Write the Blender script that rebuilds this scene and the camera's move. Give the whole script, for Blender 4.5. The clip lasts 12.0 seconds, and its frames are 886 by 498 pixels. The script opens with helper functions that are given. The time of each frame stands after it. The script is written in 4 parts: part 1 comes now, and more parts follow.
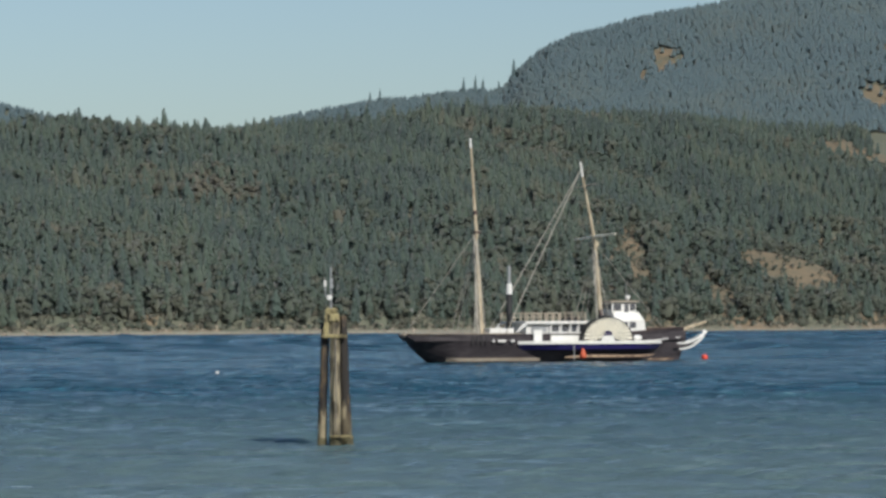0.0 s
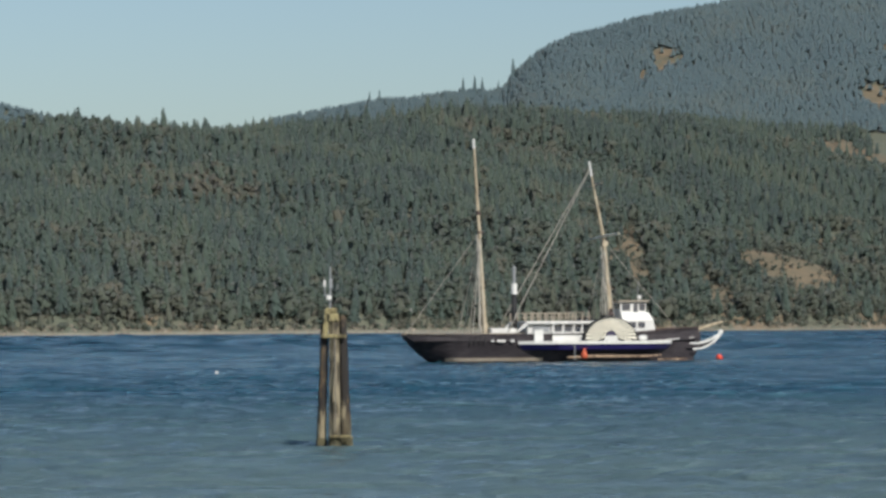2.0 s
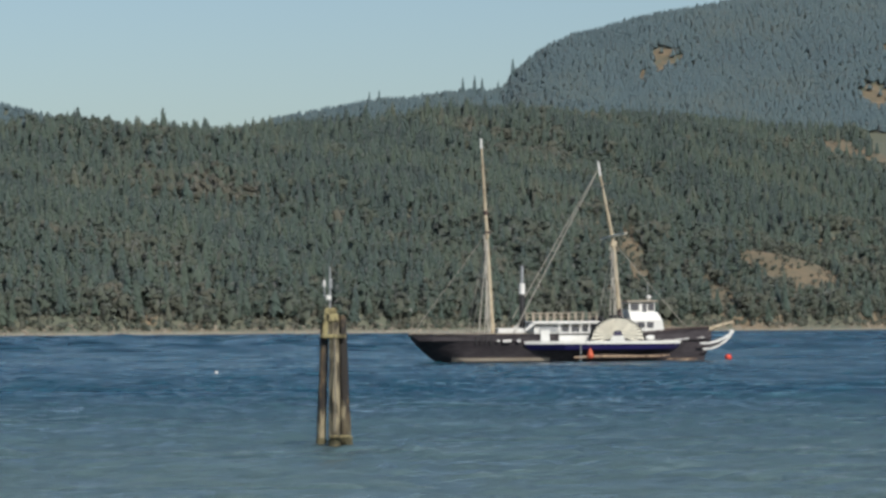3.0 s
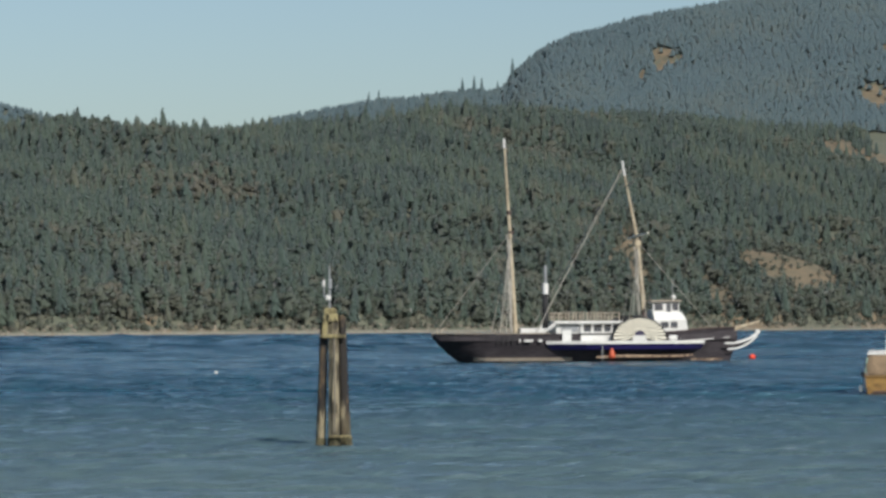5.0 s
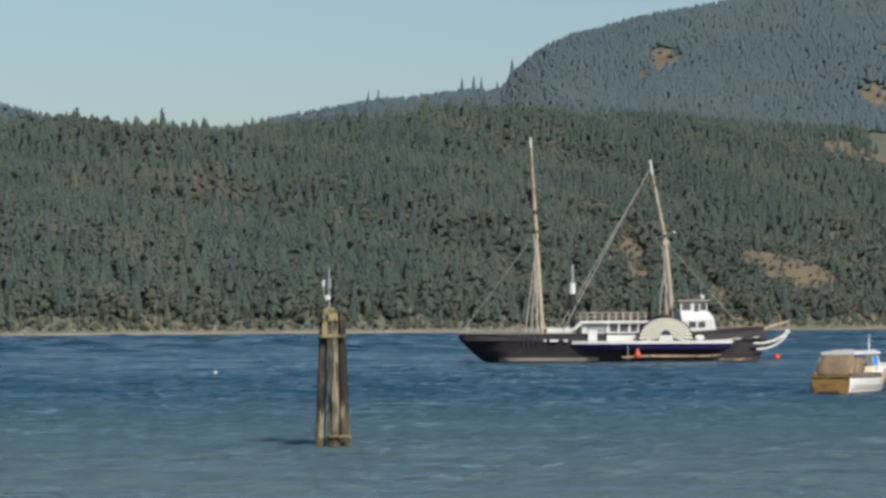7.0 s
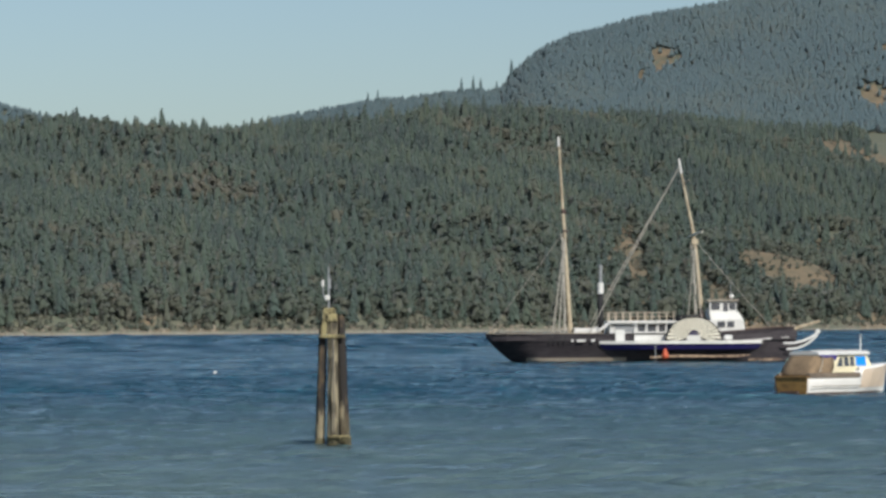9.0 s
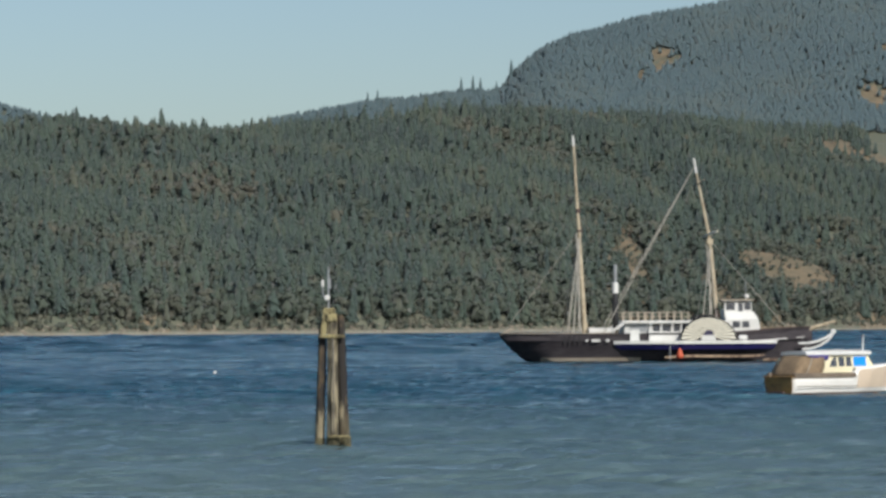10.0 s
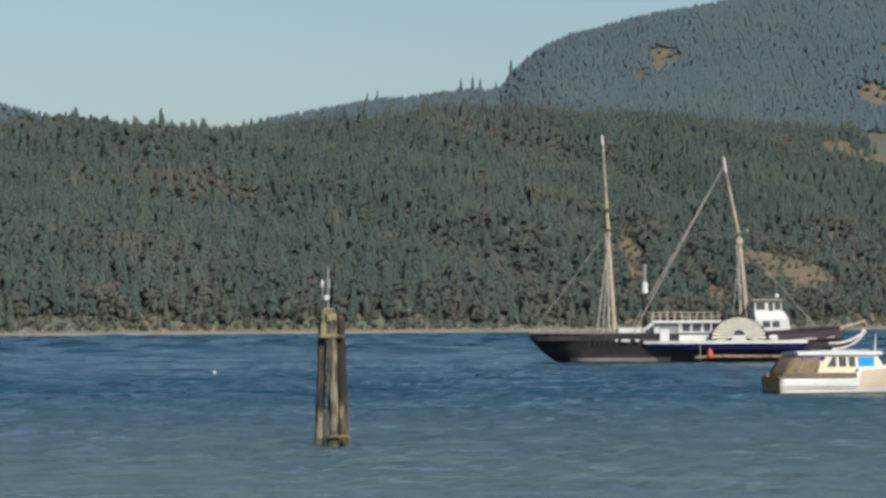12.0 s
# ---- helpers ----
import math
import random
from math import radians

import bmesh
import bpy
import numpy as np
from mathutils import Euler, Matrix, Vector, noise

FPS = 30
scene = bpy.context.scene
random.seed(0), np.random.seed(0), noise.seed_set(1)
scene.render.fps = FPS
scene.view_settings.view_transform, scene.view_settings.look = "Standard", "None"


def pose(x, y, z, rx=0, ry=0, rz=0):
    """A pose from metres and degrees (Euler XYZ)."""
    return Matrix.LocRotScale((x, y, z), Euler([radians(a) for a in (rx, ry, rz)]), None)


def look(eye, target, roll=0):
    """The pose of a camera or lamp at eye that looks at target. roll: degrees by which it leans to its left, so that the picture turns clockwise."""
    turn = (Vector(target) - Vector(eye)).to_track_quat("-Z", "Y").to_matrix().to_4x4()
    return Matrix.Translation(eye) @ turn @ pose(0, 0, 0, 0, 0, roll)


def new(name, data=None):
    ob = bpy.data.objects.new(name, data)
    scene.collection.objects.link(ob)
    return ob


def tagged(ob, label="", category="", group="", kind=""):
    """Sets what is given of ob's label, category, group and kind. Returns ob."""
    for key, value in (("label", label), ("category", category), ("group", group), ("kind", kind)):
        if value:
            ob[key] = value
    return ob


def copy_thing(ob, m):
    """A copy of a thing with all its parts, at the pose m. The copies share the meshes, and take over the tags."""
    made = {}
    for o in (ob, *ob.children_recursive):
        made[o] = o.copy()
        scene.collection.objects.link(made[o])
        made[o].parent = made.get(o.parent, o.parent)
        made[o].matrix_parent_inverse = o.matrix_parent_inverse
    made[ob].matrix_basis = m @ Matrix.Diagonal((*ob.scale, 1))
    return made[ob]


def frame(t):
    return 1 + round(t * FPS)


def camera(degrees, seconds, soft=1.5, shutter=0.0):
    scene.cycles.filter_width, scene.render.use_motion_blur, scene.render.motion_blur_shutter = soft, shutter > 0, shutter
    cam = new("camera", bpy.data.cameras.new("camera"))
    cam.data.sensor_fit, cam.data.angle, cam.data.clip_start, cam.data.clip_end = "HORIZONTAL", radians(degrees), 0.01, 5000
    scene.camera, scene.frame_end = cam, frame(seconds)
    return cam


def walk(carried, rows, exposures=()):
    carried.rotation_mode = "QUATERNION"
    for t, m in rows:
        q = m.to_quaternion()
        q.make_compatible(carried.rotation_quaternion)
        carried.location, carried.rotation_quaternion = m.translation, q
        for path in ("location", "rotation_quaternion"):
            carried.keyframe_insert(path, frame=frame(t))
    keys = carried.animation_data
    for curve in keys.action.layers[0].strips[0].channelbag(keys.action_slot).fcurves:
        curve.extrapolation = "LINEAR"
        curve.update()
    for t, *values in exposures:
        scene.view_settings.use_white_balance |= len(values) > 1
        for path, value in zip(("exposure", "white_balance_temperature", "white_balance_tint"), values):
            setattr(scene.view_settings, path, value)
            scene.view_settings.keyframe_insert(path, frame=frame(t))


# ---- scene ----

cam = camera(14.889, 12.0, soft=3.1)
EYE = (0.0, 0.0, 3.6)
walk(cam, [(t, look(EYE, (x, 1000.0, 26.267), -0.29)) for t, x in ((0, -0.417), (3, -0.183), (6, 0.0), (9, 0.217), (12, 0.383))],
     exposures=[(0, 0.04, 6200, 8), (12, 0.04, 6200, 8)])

# ---- light ----
SUN_AZ, SUN_EL = radians(148), radians(36)
world = bpy.data.worlds.new("sky")
scene.world = world
world.use_nodes = True
sky = world.node_tree.nodes.new("ShaderNodeTexSky")
sky.sky_type, sky.sun_disc, sky.sun_elevation, sky.sun_rotation = "NISHITA", False, SUN_EL, SUN_AZ
sky.air_density, sky.dust_density, sky.ozone_density = 1.0, 1.15, 2.0
world.node_tree.nodes["Background"].inputs["Strength"].default_value = 0.087
world.node_tree.links.new(sky.outputs[0], world.node_tree.nodes["Background"].inputs["Color"])
sun = new("sun", bpy.data.lights.new("sun", "SUN"))
sun.data.energy, sun.data.angle, sun.data.color = 4.6, radians(0.6), (1.0, 0.945, 0.855)
sun.matrix_world = look((math.sin(SUN_AZ) * 90, math.cos(SUN_AZ) * 90, math.tan(SUN_EL) * 90), (0, 0, 0))

# ---- materials ----


def mat(name, a, b=None, rough=0.7, metal=0.0, coarse=1.0, fine=12.0, bump=0.15, depth=0.02, stretch=(1, 1, 1), spec=0.4, ramp=(0.35, 0.65)):
    """A surface that wanders between two colours at two scales, with a fine relief."""
    m = bpy.data.materials.new(name)
    m.use_nodes = True
    n, l = m.node_tree.nodes, m.node_tree.links
    p = n["Principled BSDF"]
    b = b or tuple(c * 0.7 for c in a)
    tc, mp = n.new("ShaderNodeTexCoord"), n.new("ShaderNodeMapping")
    mp.inputs["Scale"].default_value = stretch
    l.new(tc.outputs["Object"], mp.inputs["Vector"])
    n1, n2, mx, rp, mix = (n.new("ShaderNodeTexNoise"), n.new("ShaderNodeTexNoise"), n.new("ShaderNodeMath"), n.new("ShaderNodeMapRange"),
                           n.new("ShaderNodeMix"))
    n1.inputs["Scale"].default_value, n2.inputs["Scale"].default_value = coarse, fine
    n1.inputs["Detail"].default_value, n2.inputs["Detail"].default_value = 3, 4
    for q in (n1, n2):
        l.new(mp.outputs[0], q.inputs["Vector"])
    mx.operation = "ADD"
    half = n.new("ShaderNodeMath")
    half.operation = "MULTIPLY"
    half.inputs[1].default_value = 0.5
    l.new(n1.outputs[0], mx.inputs[0])
    l.new(n2.outputs[0], mx.inputs[1])
    l.new(mx.outputs[0], half.inputs[0])
    l.new(half.outputs[0], rp.inputs["Value"])
    rp.inputs["From Min"].default_value, rp.inputs["From Max"].default_value = ramp
    mix.data_type = "RGBA"
    mix.inputs[6].default_value, mix.inputs[7].default_value = (*a, 1), (*b, 1)
    l.new(rp.outputs[0], mix.inputs[0])
    l.new(mix.outputs[2], p.inputs["Base Color"])
    p.inputs["Roughness"].default_value, p.inputs["Metallic"].default_value, p.inputs["Specular IOR Level"].default_value = rough, metal, spec
    if bump:
        bp = n.new("ShaderNodeBump")
        bp.inputs["Strength"].default_value, bp.inputs["Distance"].default_value = bump, depth
        l.new(n2.outputs[0], bp.inputs["Height"])
        l.new(bp.outputs[0], p.inputs["Normal"])
    return m


def foliage(name, tones, leaf=0.38, grain=0.35):
    """Leaves whose tone goes from tree to tree through the tones, and a little from spray to spray."""
    m = bpy.data.materials.new(name)
    m.use_nodes = True
    n, l = m.node_tree.nodes, m.node_tree.links
    p = n["Principled BSDF"]
    own, noise_a, add, ramp = n.new("ShaderNodeAttribute"), n.new("ShaderNodeTexNoise"), n.new("ShaderNodeMath"), n.new("ShaderNodeValToRGB")
    own.attribute_name = "tint"
    tc = n.new("ShaderNodeTexCoord")
    noise_a.inputs["Scale"].default_value, noise_a.inputs["Detail"].default_value = 0.4, 3
    l.new(tc.outputs["Object"], noise_a.inputs["Vector"])
    add.operation = "MULTIPLY_ADD"
    add.inputs[1].default_value = grain
    l.new(noise_a.outputs[0], add.inputs[0])
    l.new(own.outputs["Fac"], add.inputs[2])
    el = ramp.color_ramp.elements
    for k, tone in enumerate(tones):
        at = 0.1 + 1.0 * k / (len(tones) - 1) * 0.9
        e = el[k] if k < 2 else el.new(1.0)
        e.position, e.color = at, (*tone, 1)
    l.new(add.outputs[0], ramp.inputs[0])
    l.new(ramp.outputs[0], p.inputs["Base Color"])
    p.inputs["Roughness"].default_value, p.inputs["Specular IOR Level"].default_value = 0.8, 0.15
    p.inputs["Sheen Weight"].default_value, p.inputs["Sheen Roughness"].default_value = 0.25, 0.6
    thin, both = n.new("ShaderNodeBsdfTranslucent"), n.new("ShaderNodeMixShader")
    both.inputs[0].default_value = leaf
    l.new(ramp.outputs[0], thin.inputs["Color"])
    l.new(p.outputs[0], both.inputs[1])
    l.new(thin.outputs[0], both.inputs[2])
    l.new(both.outputs[0], n["Material Output"].inputs["Surface"])
    return m


def water_material():
    m = bpy.data.materials.new("sea_water")
    m.use_nodes = True
    n, l = m.node_tree.nodes, m.node_tree.links
    p = n["Principled BSDF"]
    p.inputs["Base Color"].default_value = (0.012, 0.05, 0.075, 1)
    p.inputs["Subsurface Weight"].default_value, p.inputs["Subsurface Scale"].default_value = 1.0, 4.0
    p.inputs["Subsurface Radius"].default_value = (0.9, 1.0, 1.0)
    p.inputs["Roughness"].default_value, p.inputs["IOR"].default_value = 0.42, 1.33
    tc = n.new("ShaderNodeTexCoord")
    # calmer lanes lie across the wind
    cmap, cnoise, calm = n.new("ShaderNodeMapping"), n.new("ShaderNodeTexNoise"), n.new("ShaderNodeMapRange")
    cmap.inputs["Scale"].default_value = (0.06, 1, 1)
    cnoise.inputs["Scale"].default_value, cnoise.inputs["Detail"].default_value = 0.085, 4
    calm.inputs["From Min"].default_value, calm.inputs["From Max"].default_value = 0.42, 0.66
    calm.inputs["To Min"].default_value, calm.inputs["To Max"].default_value = 1.0, 0.3
    l.new(tc.outputs["Object"], cmap.inputs["Vector"])
    l.new(cmap.outputs[0], cnoise.inputs["Vector"])
    l.new(cnoise.outputs[0], calm.inputs["Value"])
    last = None
    for scale, stretch, height in ((0.06, (0.35, 1, 1), 0.5), (0.5, (0.4, 1, 1), 0.5), (1.6, (0.5, 1, 1), 0.26), (4.2, (0.6, 1, 1), 0.1)):
        mp, t, bp = n.new("ShaderNodeMapping"), n.new("ShaderNodeTexNoise"), n.new("ShaderNodeBump")
        mp.inputs["Scale"].default_value, mp.inputs["Rotation"].default_value = stretch, (0, 0, 0.05)
        t.inputs["Scale"].default_value, t.inputs["Detail"].default_value = scale, 3
        bp.inputs["Distance"].default_value = height
        l.new(calm.outputs[0], bp.inputs["Strength"])
        l.new(tc.outputs["Object"], mp.inputs["Vector"])
        l.new(mp.outputs[0], t.inputs["Vector"])
        l.new(t.outputs[0], bp.inputs["Height"])
        if last:
            l.new(last.outputs[0], bp.inputs["Normal"])
        last = bp
    l.new(last.outputs[0], p.inputs["Normal"])
    # shallower, siltier water drifts between the deeper blue in broad patches
    big, mp, mix = n.new("ShaderNodeTexNoise"), n.new("ShaderNodeMapping"), n.new("ShaderNodeMix")
    mp.inputs["Scale"].default_value = (0.3, 1, 1)
    big.inputs["Scale"].default_value = 0.03
    mix.data_type = "RGBA"
    mix.inputs[6].default_value, mix.inputs[7].default_value = (0.006, 0.04, 0.07, 1), (0.015, 0.052, 0.066, 1)
    l.new(tc.outputs["Object"], mp.inputs["Vector"])
    l.new(mp.outputs[0], big.inputs["Vector"])
    l.new(big.outputs[0], mix.inputs[0])
    # base colour turns paler and greener towards the camera, from 190 m to 75 m
    sep, rng, near_tone = n.new("ShaderNodeSeparateXYZ"), n.new("ShaderNodeMapRange"), n.new("ShaderNodeMix")
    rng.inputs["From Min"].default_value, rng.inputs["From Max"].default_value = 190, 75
    near_tone.data_type = "RGBA"
    # wind streaks: rougher and smoother lanes
    lane, lmap, lrange = n.new("ShaderNodeTexNoise"), n.new("ShaderNodeMapping"), n.new("ShaderNodeMapRange")
    lmap.inputs["Scale"].default_value = (0.22, 1, 1)
    lane.inputs["Scale"].default_value, lane.inputs["Detail"].default_value = 0.16, 5
    lrange.inputs["From Min"].default_value, lrange.inputs["From Max"].default_value = 0.35, 0.65
    lrange.inputs["To Min"].default_value, lrange.inputs["To Max"].default_value = 0.08, 0.3
    l.new(tc.outputs["Object"], lmap.inputs["Vector"])
    l.new(lmap.outputs[0], lane.inputs["Vector"])
    l.new(lane.outputs[0], lrange.inputs["Value"])
    l.new(lrange.outputs[0], p.inputs["Roughness"])
    near_tone.inputs[7].default_value = (0.08, 0.12, 0.12, 1)
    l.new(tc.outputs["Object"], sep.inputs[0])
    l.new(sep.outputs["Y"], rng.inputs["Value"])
    l.new(rng.outputs[0], near_tone.inputs[0])
    l.new(mix.outputs[2], near_tone.inputs[6])
    l.new(near_tone.outputs[2], p.inputs["Base Color"])
    return m


def piling_wood(name, split):
    """Timber that is tarred dark above the height split and bleached pale below it, with a ragged edge between, and long cracks."""
    m = bpy.data.materials.new(name)
    m.use_nodes = True
    n, l = m.node_tree.nodes, m.node_tree.links
    p = n["Principled BSDF"]
    tc, sep = n.new("ShaderNodeTexCoord"), n.new("ShaderNodeSeparateXYZ")
    l.new(tc.outputs["Object"], sep.inputs[0])

    def grain(scale, stretch, detail=4):
        mp, t = n.new("ShaderNodeMapping"), n.new("ShaderNodeTexNoise")
        mp.inputs["Scale"].default_value = stretch
        t.inputs["Scale"].default_value, t.inputs["Detail"].default_value = scale, detail
        l.new(tc.outputs["Object"], mp.inputs["Vector"])
        l.new(mp.outputs[0], t.inputs["Vector"])
        return t.outputs[0]

    def blend(fac, a, b):
        mx = n.new("ShaderNodeMix")
        mx.data_type = "RGBA"
        l.new(fac, mx.inputs[0])
        for k, c in ((6, a), (7, b)):
            if isinstance(c, tuple):
                mx.inputs[k].default_value = (*c, 1)
            else:
                l.new(c, mx.inputs[k])
        return mx.outputs[2]

    def spread(value, lo, hi):
        r = n.new("ShaderNodeMapRange")
        r.inputs["From Min"].default_value, r.inputs["From Max"].default_value = lo, hi
        l.new(value, r.inputs["Value"])
        return r.outputs[0]

    blot, crack = grain(2.6, (1.5, 1.5, 0.55)), grain(9.0, (1.6, 1.6, 0.16))
    edge = n.new("ShaderNodeMath")
    edge.operation = "MULTIPLY_ADD"
    edge.inputs[1].default_value = 3.0
    l.new(blot, edge.inputs[0])
    l.new(sep.outputs["Z"], edge.inputs[2])
    pale = blend(spread(blot, 0.44, 0.6), (0.25, 0.21, 0.135), (0.07, 0.058, 0.033))
    tar = blend(spread(blot, 0.54, 0.68), (0.017, 0.014, 0.012), (0.13, 0.09, 0.05))
    wood = blend(spread(edge.outputs[0], split + 1.7, split + 1.2), tar, pale)
    l.new(blend(spread(crack, 0.5, 0.62), wood, (0.02, 0.016, 0.012)), p.inputs["Base Color"])
    p.inputs["Roughness"].default_value = 0.85
    bp = n.new("ShaderNodeBump")
    bp.inputs["Strength"].default_value, bp.inputs["Distance"].default_value = 0.7, 0.03
    l.new(crack, bp.inputs["Height"])
    l.new(bp.outputs[0], p.inputs["Normal"])
    return m


WATER = water_material()
SAND = mat("beach_sand", (0.255, 0.238, 0.19), (0.15, 0.14, 0.112), 0.95, coarse=0.05, fine=0.6, bump=0.3, depth=0.2)
SOIL = mat("forest_undergrowth", (0.09, 0.105, 0.075), (0.125, 0.12, 0.085), 0.95, coarse=0.03, fine=0.4, bump=0.3, depth=0.4)
DRY = mat("dry_grass_and_rock", (0.21, 0.152, 0.095), (0.095, 0.092, 0.062), 0.95, coarse=0.06, fine=0.35, bump=0.4, depth=0.5)
FIR = foliage("fir_needles", ((0.054, 0.080, 0.076), (0.071, 0.105, 0.086), (0.092, 0.124, 0.090), (0.124, 0.134, 0.095)))
# distance haze is mixed into these needle colours: paler and bluer than FIR
FIRFAR = foliage("haze_tinted_mountain_needles", ((0.090, 0.148, 0.170), (0.098, 0.156, 0.174), (0.107, 0.162, 0.170), (0.122, 0.163, 0.159)))
LEAF = foliage("madrone_leaves", ((0.063, 0.091, 0.071), (0.086, 0.106, 0.080), (0.109, 0.117, 0.086), (0.138, 0.131, 0.099)))
BARK = mat("grey_brown_bark", (0.12, 0.085, 0.06), (0.2, 0.16, 0.12), 0.95, coarse=1, fine=6)
ROCK = mat("shore_rock", (0.3, 0.25, 0.19), (0.16, 0.14, 0.12), 0.9, coarse=0.3, fine=2, bump=0.4, depth=0.1)
HULL = mat("weathered_black_hull_paint", (0.027, 0.023, 0.026), (0.068, 0.058, 0.062), 0.6, spec=0.25, ramp=(0.42, 0.66), coarse=0.7, fine=6, stretch=(0.22, 0.22, 1.3), bump=0.2)
INDIGO = mat("dark_indigo_paint", (0.035, 0.026, 0.16), (0.05, 0.036, 0.19), 0.5, coarse=0.8, fine=6, bump=0.05)
WHITE = mat("white_boat_paint", (0.666, 0.657, 0.630), (0.540, 0.522, 0.486), 0.45, coarse=0.7, fine=7, bump=0.05)
CREAM = mat("cream_paint", (0.74, 0.66, 0.45), (0.62, 0.55, 0.38), 0.5, coarse=0.8, fine=8, bump=0.05)
TAN = mat("boot_stripe_tan", (0.48, 0.41, 0.33), (0.3, 0.24, 0.18), 0.8, coarse=0.8, fine=6, stretch=(0.3, 1, 1))
LOG = mat("stained_fender_timber", (0.4, 0.29, 0.2), (0.1, 0.065, 0.05), 0.85, ramp=(0.42, 0.58), coarse=0.9, fine=5, stretch=(0.7, 1, 1))
SPAR = mat("varnished_spar_wood", (0.46, 0.39, 0.275), (0.24, 0.18, 0.115), 0.55, ramp=(0.42, 0.64), coarse=0.9, fine=5, stretch=(1, 1, 0.5))
BROWN = mat("dark_brown_wood", (0.09, 0.055, 0.045), (0.05, 0.032, 0.03), 0.6, coarse=0.8, fine=7)
DECK = mat("scrubbed_deck_planks", (0.4, 0.34, 0.26), (0.3, 0.25, 0.2), 0.8, coarse=1, fine=9, stretch=(0.2, 1, 1))
# base lifted to blue-grey, putting some of the sky's reflection into the colour
GLASS = mat("dark_window_glass", (0.045, 0.05, 0.062), (0.07, 0.075, 0.09), 0.08, coarse=1, fine=3, bump=0, spec=0.6)
BLACK = mat("black_funnel_paint", (0.01, 0.01, 0.011), (0.022, 0.021, 0.022), 0.7, coarse=1, fine=8)
GREY = mat("galvanised_grey_steel", (0.36, 0.37, 0.38), (0.22, 0.22, 0.22), 0.45, 0.4, coarse=2, fine=14)
ROPE = mat("weathered_rope", (0.4, 0.37, 0.32), (0.28, 0.26, 0.22), 0.9, coarse=2, fine=20)
DARKROPE = mat("tarred_rope", (0.16, 0.15, 0.13), (0.09, 0.085, 0.08), 0.9, coarse=2, fine=20)
RED = mat("orange_red_plastic", (0.75, 0.07, 0.03), (0.55, 0.05, 0.025), 0.4, coarse=1.5, fine=9, bump=0.05)
ORANGE = mat("faded_orange_rubber", (0.5, 0.1, 0.04), (0.34, 0.06, 0.03), 0.6, coarse=2, fine=9, bump=0.1)
PILE = piling_wood("creosoted_timber_bleached_low_down", 1.0)
PILELIGHT = piling_wood("sunbleached_piling_timber", 6.0)
PILEDARK = piling_wood("dark_creosoted_timber", -2.0)
LICHEN = mat("yellow_lichen_on_timber", (0.3, 0.255, 0.125), (0.06, 0.05, 0.03), 0.9, ramp=(0.42, 0.6), coarse=3.5, fine=14, bump=0.4)
WEED = mat("barnacles_and_weed", (0.15, 0.13, 0.07), (0.02, 0.02, 0.012), 0.9, coarse=6, fine=22, bump=0.8, depth=0.04)
CANVAS = mat("brown_canvas", (0.27, 0.19, 0.115), (0.14, 0.1, 0.062), 0.9, coarse=1.8, fine=8, bump=0.4, depth=0.04)
VARNISH = mat("varnished_mahogany", (0.34, 0.2, 0.065), (0.12, 0.07, 0.03), 0.4, ramp=(0.42, 0.66), coarse=1.6, fine=7, stretch=(1, 0.5, 1.4), bump=0.05)
GELCOAT = mat("bright_white_hull_enamel", (0.791, 0.773, 0.736), (0.699, 0.672, 0.626), 0.35, coarse=0.5, fine=5, bump=0.03)
WORN = mat("worn_grey_brown_wood", (0.2, 0.155, 0.115), (0.1, 0.08, 0.062), 0.85, coarse=1.5, fine=9, stretch=(0.4, 1, 1))
BLUE = mat("bright_blue_tarpaulin", (0.01, 0.25, 0.72), (0.01, 0.2, 0.6), 0.6, coarse=2, fine=9)
VIOLET = mat("dark_violet_paint", (0.035, 0.028, 0.07), (0.025, 0.02, 0.05), 0.6, coarse=1, fine=8, bump=0.05)
FAN = mat("off_white_fan_paint", (0.8, 0.75, 0.62), (0.7, 0.64, 0.51), 0.55, coarse=0.9, fine=8, bump=0.05)
BEIGE = mat("beige_boat_paint", (0.72, 0.58, 0.44), (0.62, 0.5, 0.38), 0.5, coarse=0.8, fine=8, bump=0.05)
TEAL = mat("pale_green_glass", (0.35, 0.5, 0.42), (0.25, 0.4, 0.35), 0.3, coarse=2, fine=9, bump=0)

# ---- building blocks ----


def part(name, bm, material, parent=None, label="", smooth=False):
    me = bpy.data.meshes.new(name)
    bmesh.ops.recalc_face_normals(bm, faces=bm.faces)
    if smooth:
        for f in bm.faces:
            f.smooth = True
    bm.to_mesh(me)
    bm.free()
    me.materials.append(material)
    ob = new(name, me)
    if parent:
        ob.parent = parent
    if label:
        ob["label"] = label
    return ob


def thing(name, label, category, group="", kind=""):
    return tagged(new(name), label, category, group, kind)


def box(x0, x1, y0, y1, z0, z1, bev=0.0, bm=None):
    bm = bm or bmesh.new()
    made = bmesh.ops.create_cube(bm, size=1, matrix=Matrix.Translation(((x0 + x1) / 2, (y0 + y1) / 2, (z0 + z1) / 2)) @ Matrix.Diagonal((x1 - x0, y1 - y0, z1 - z0, 1)))
    if bev:
        es = list({e for v in made["verts"] for e in v.link_edges})
        bmesh.ops.bevel(bm, geom=es, offset=bev, segments=2, affect="EDGES", profile=0.5)
    return bm


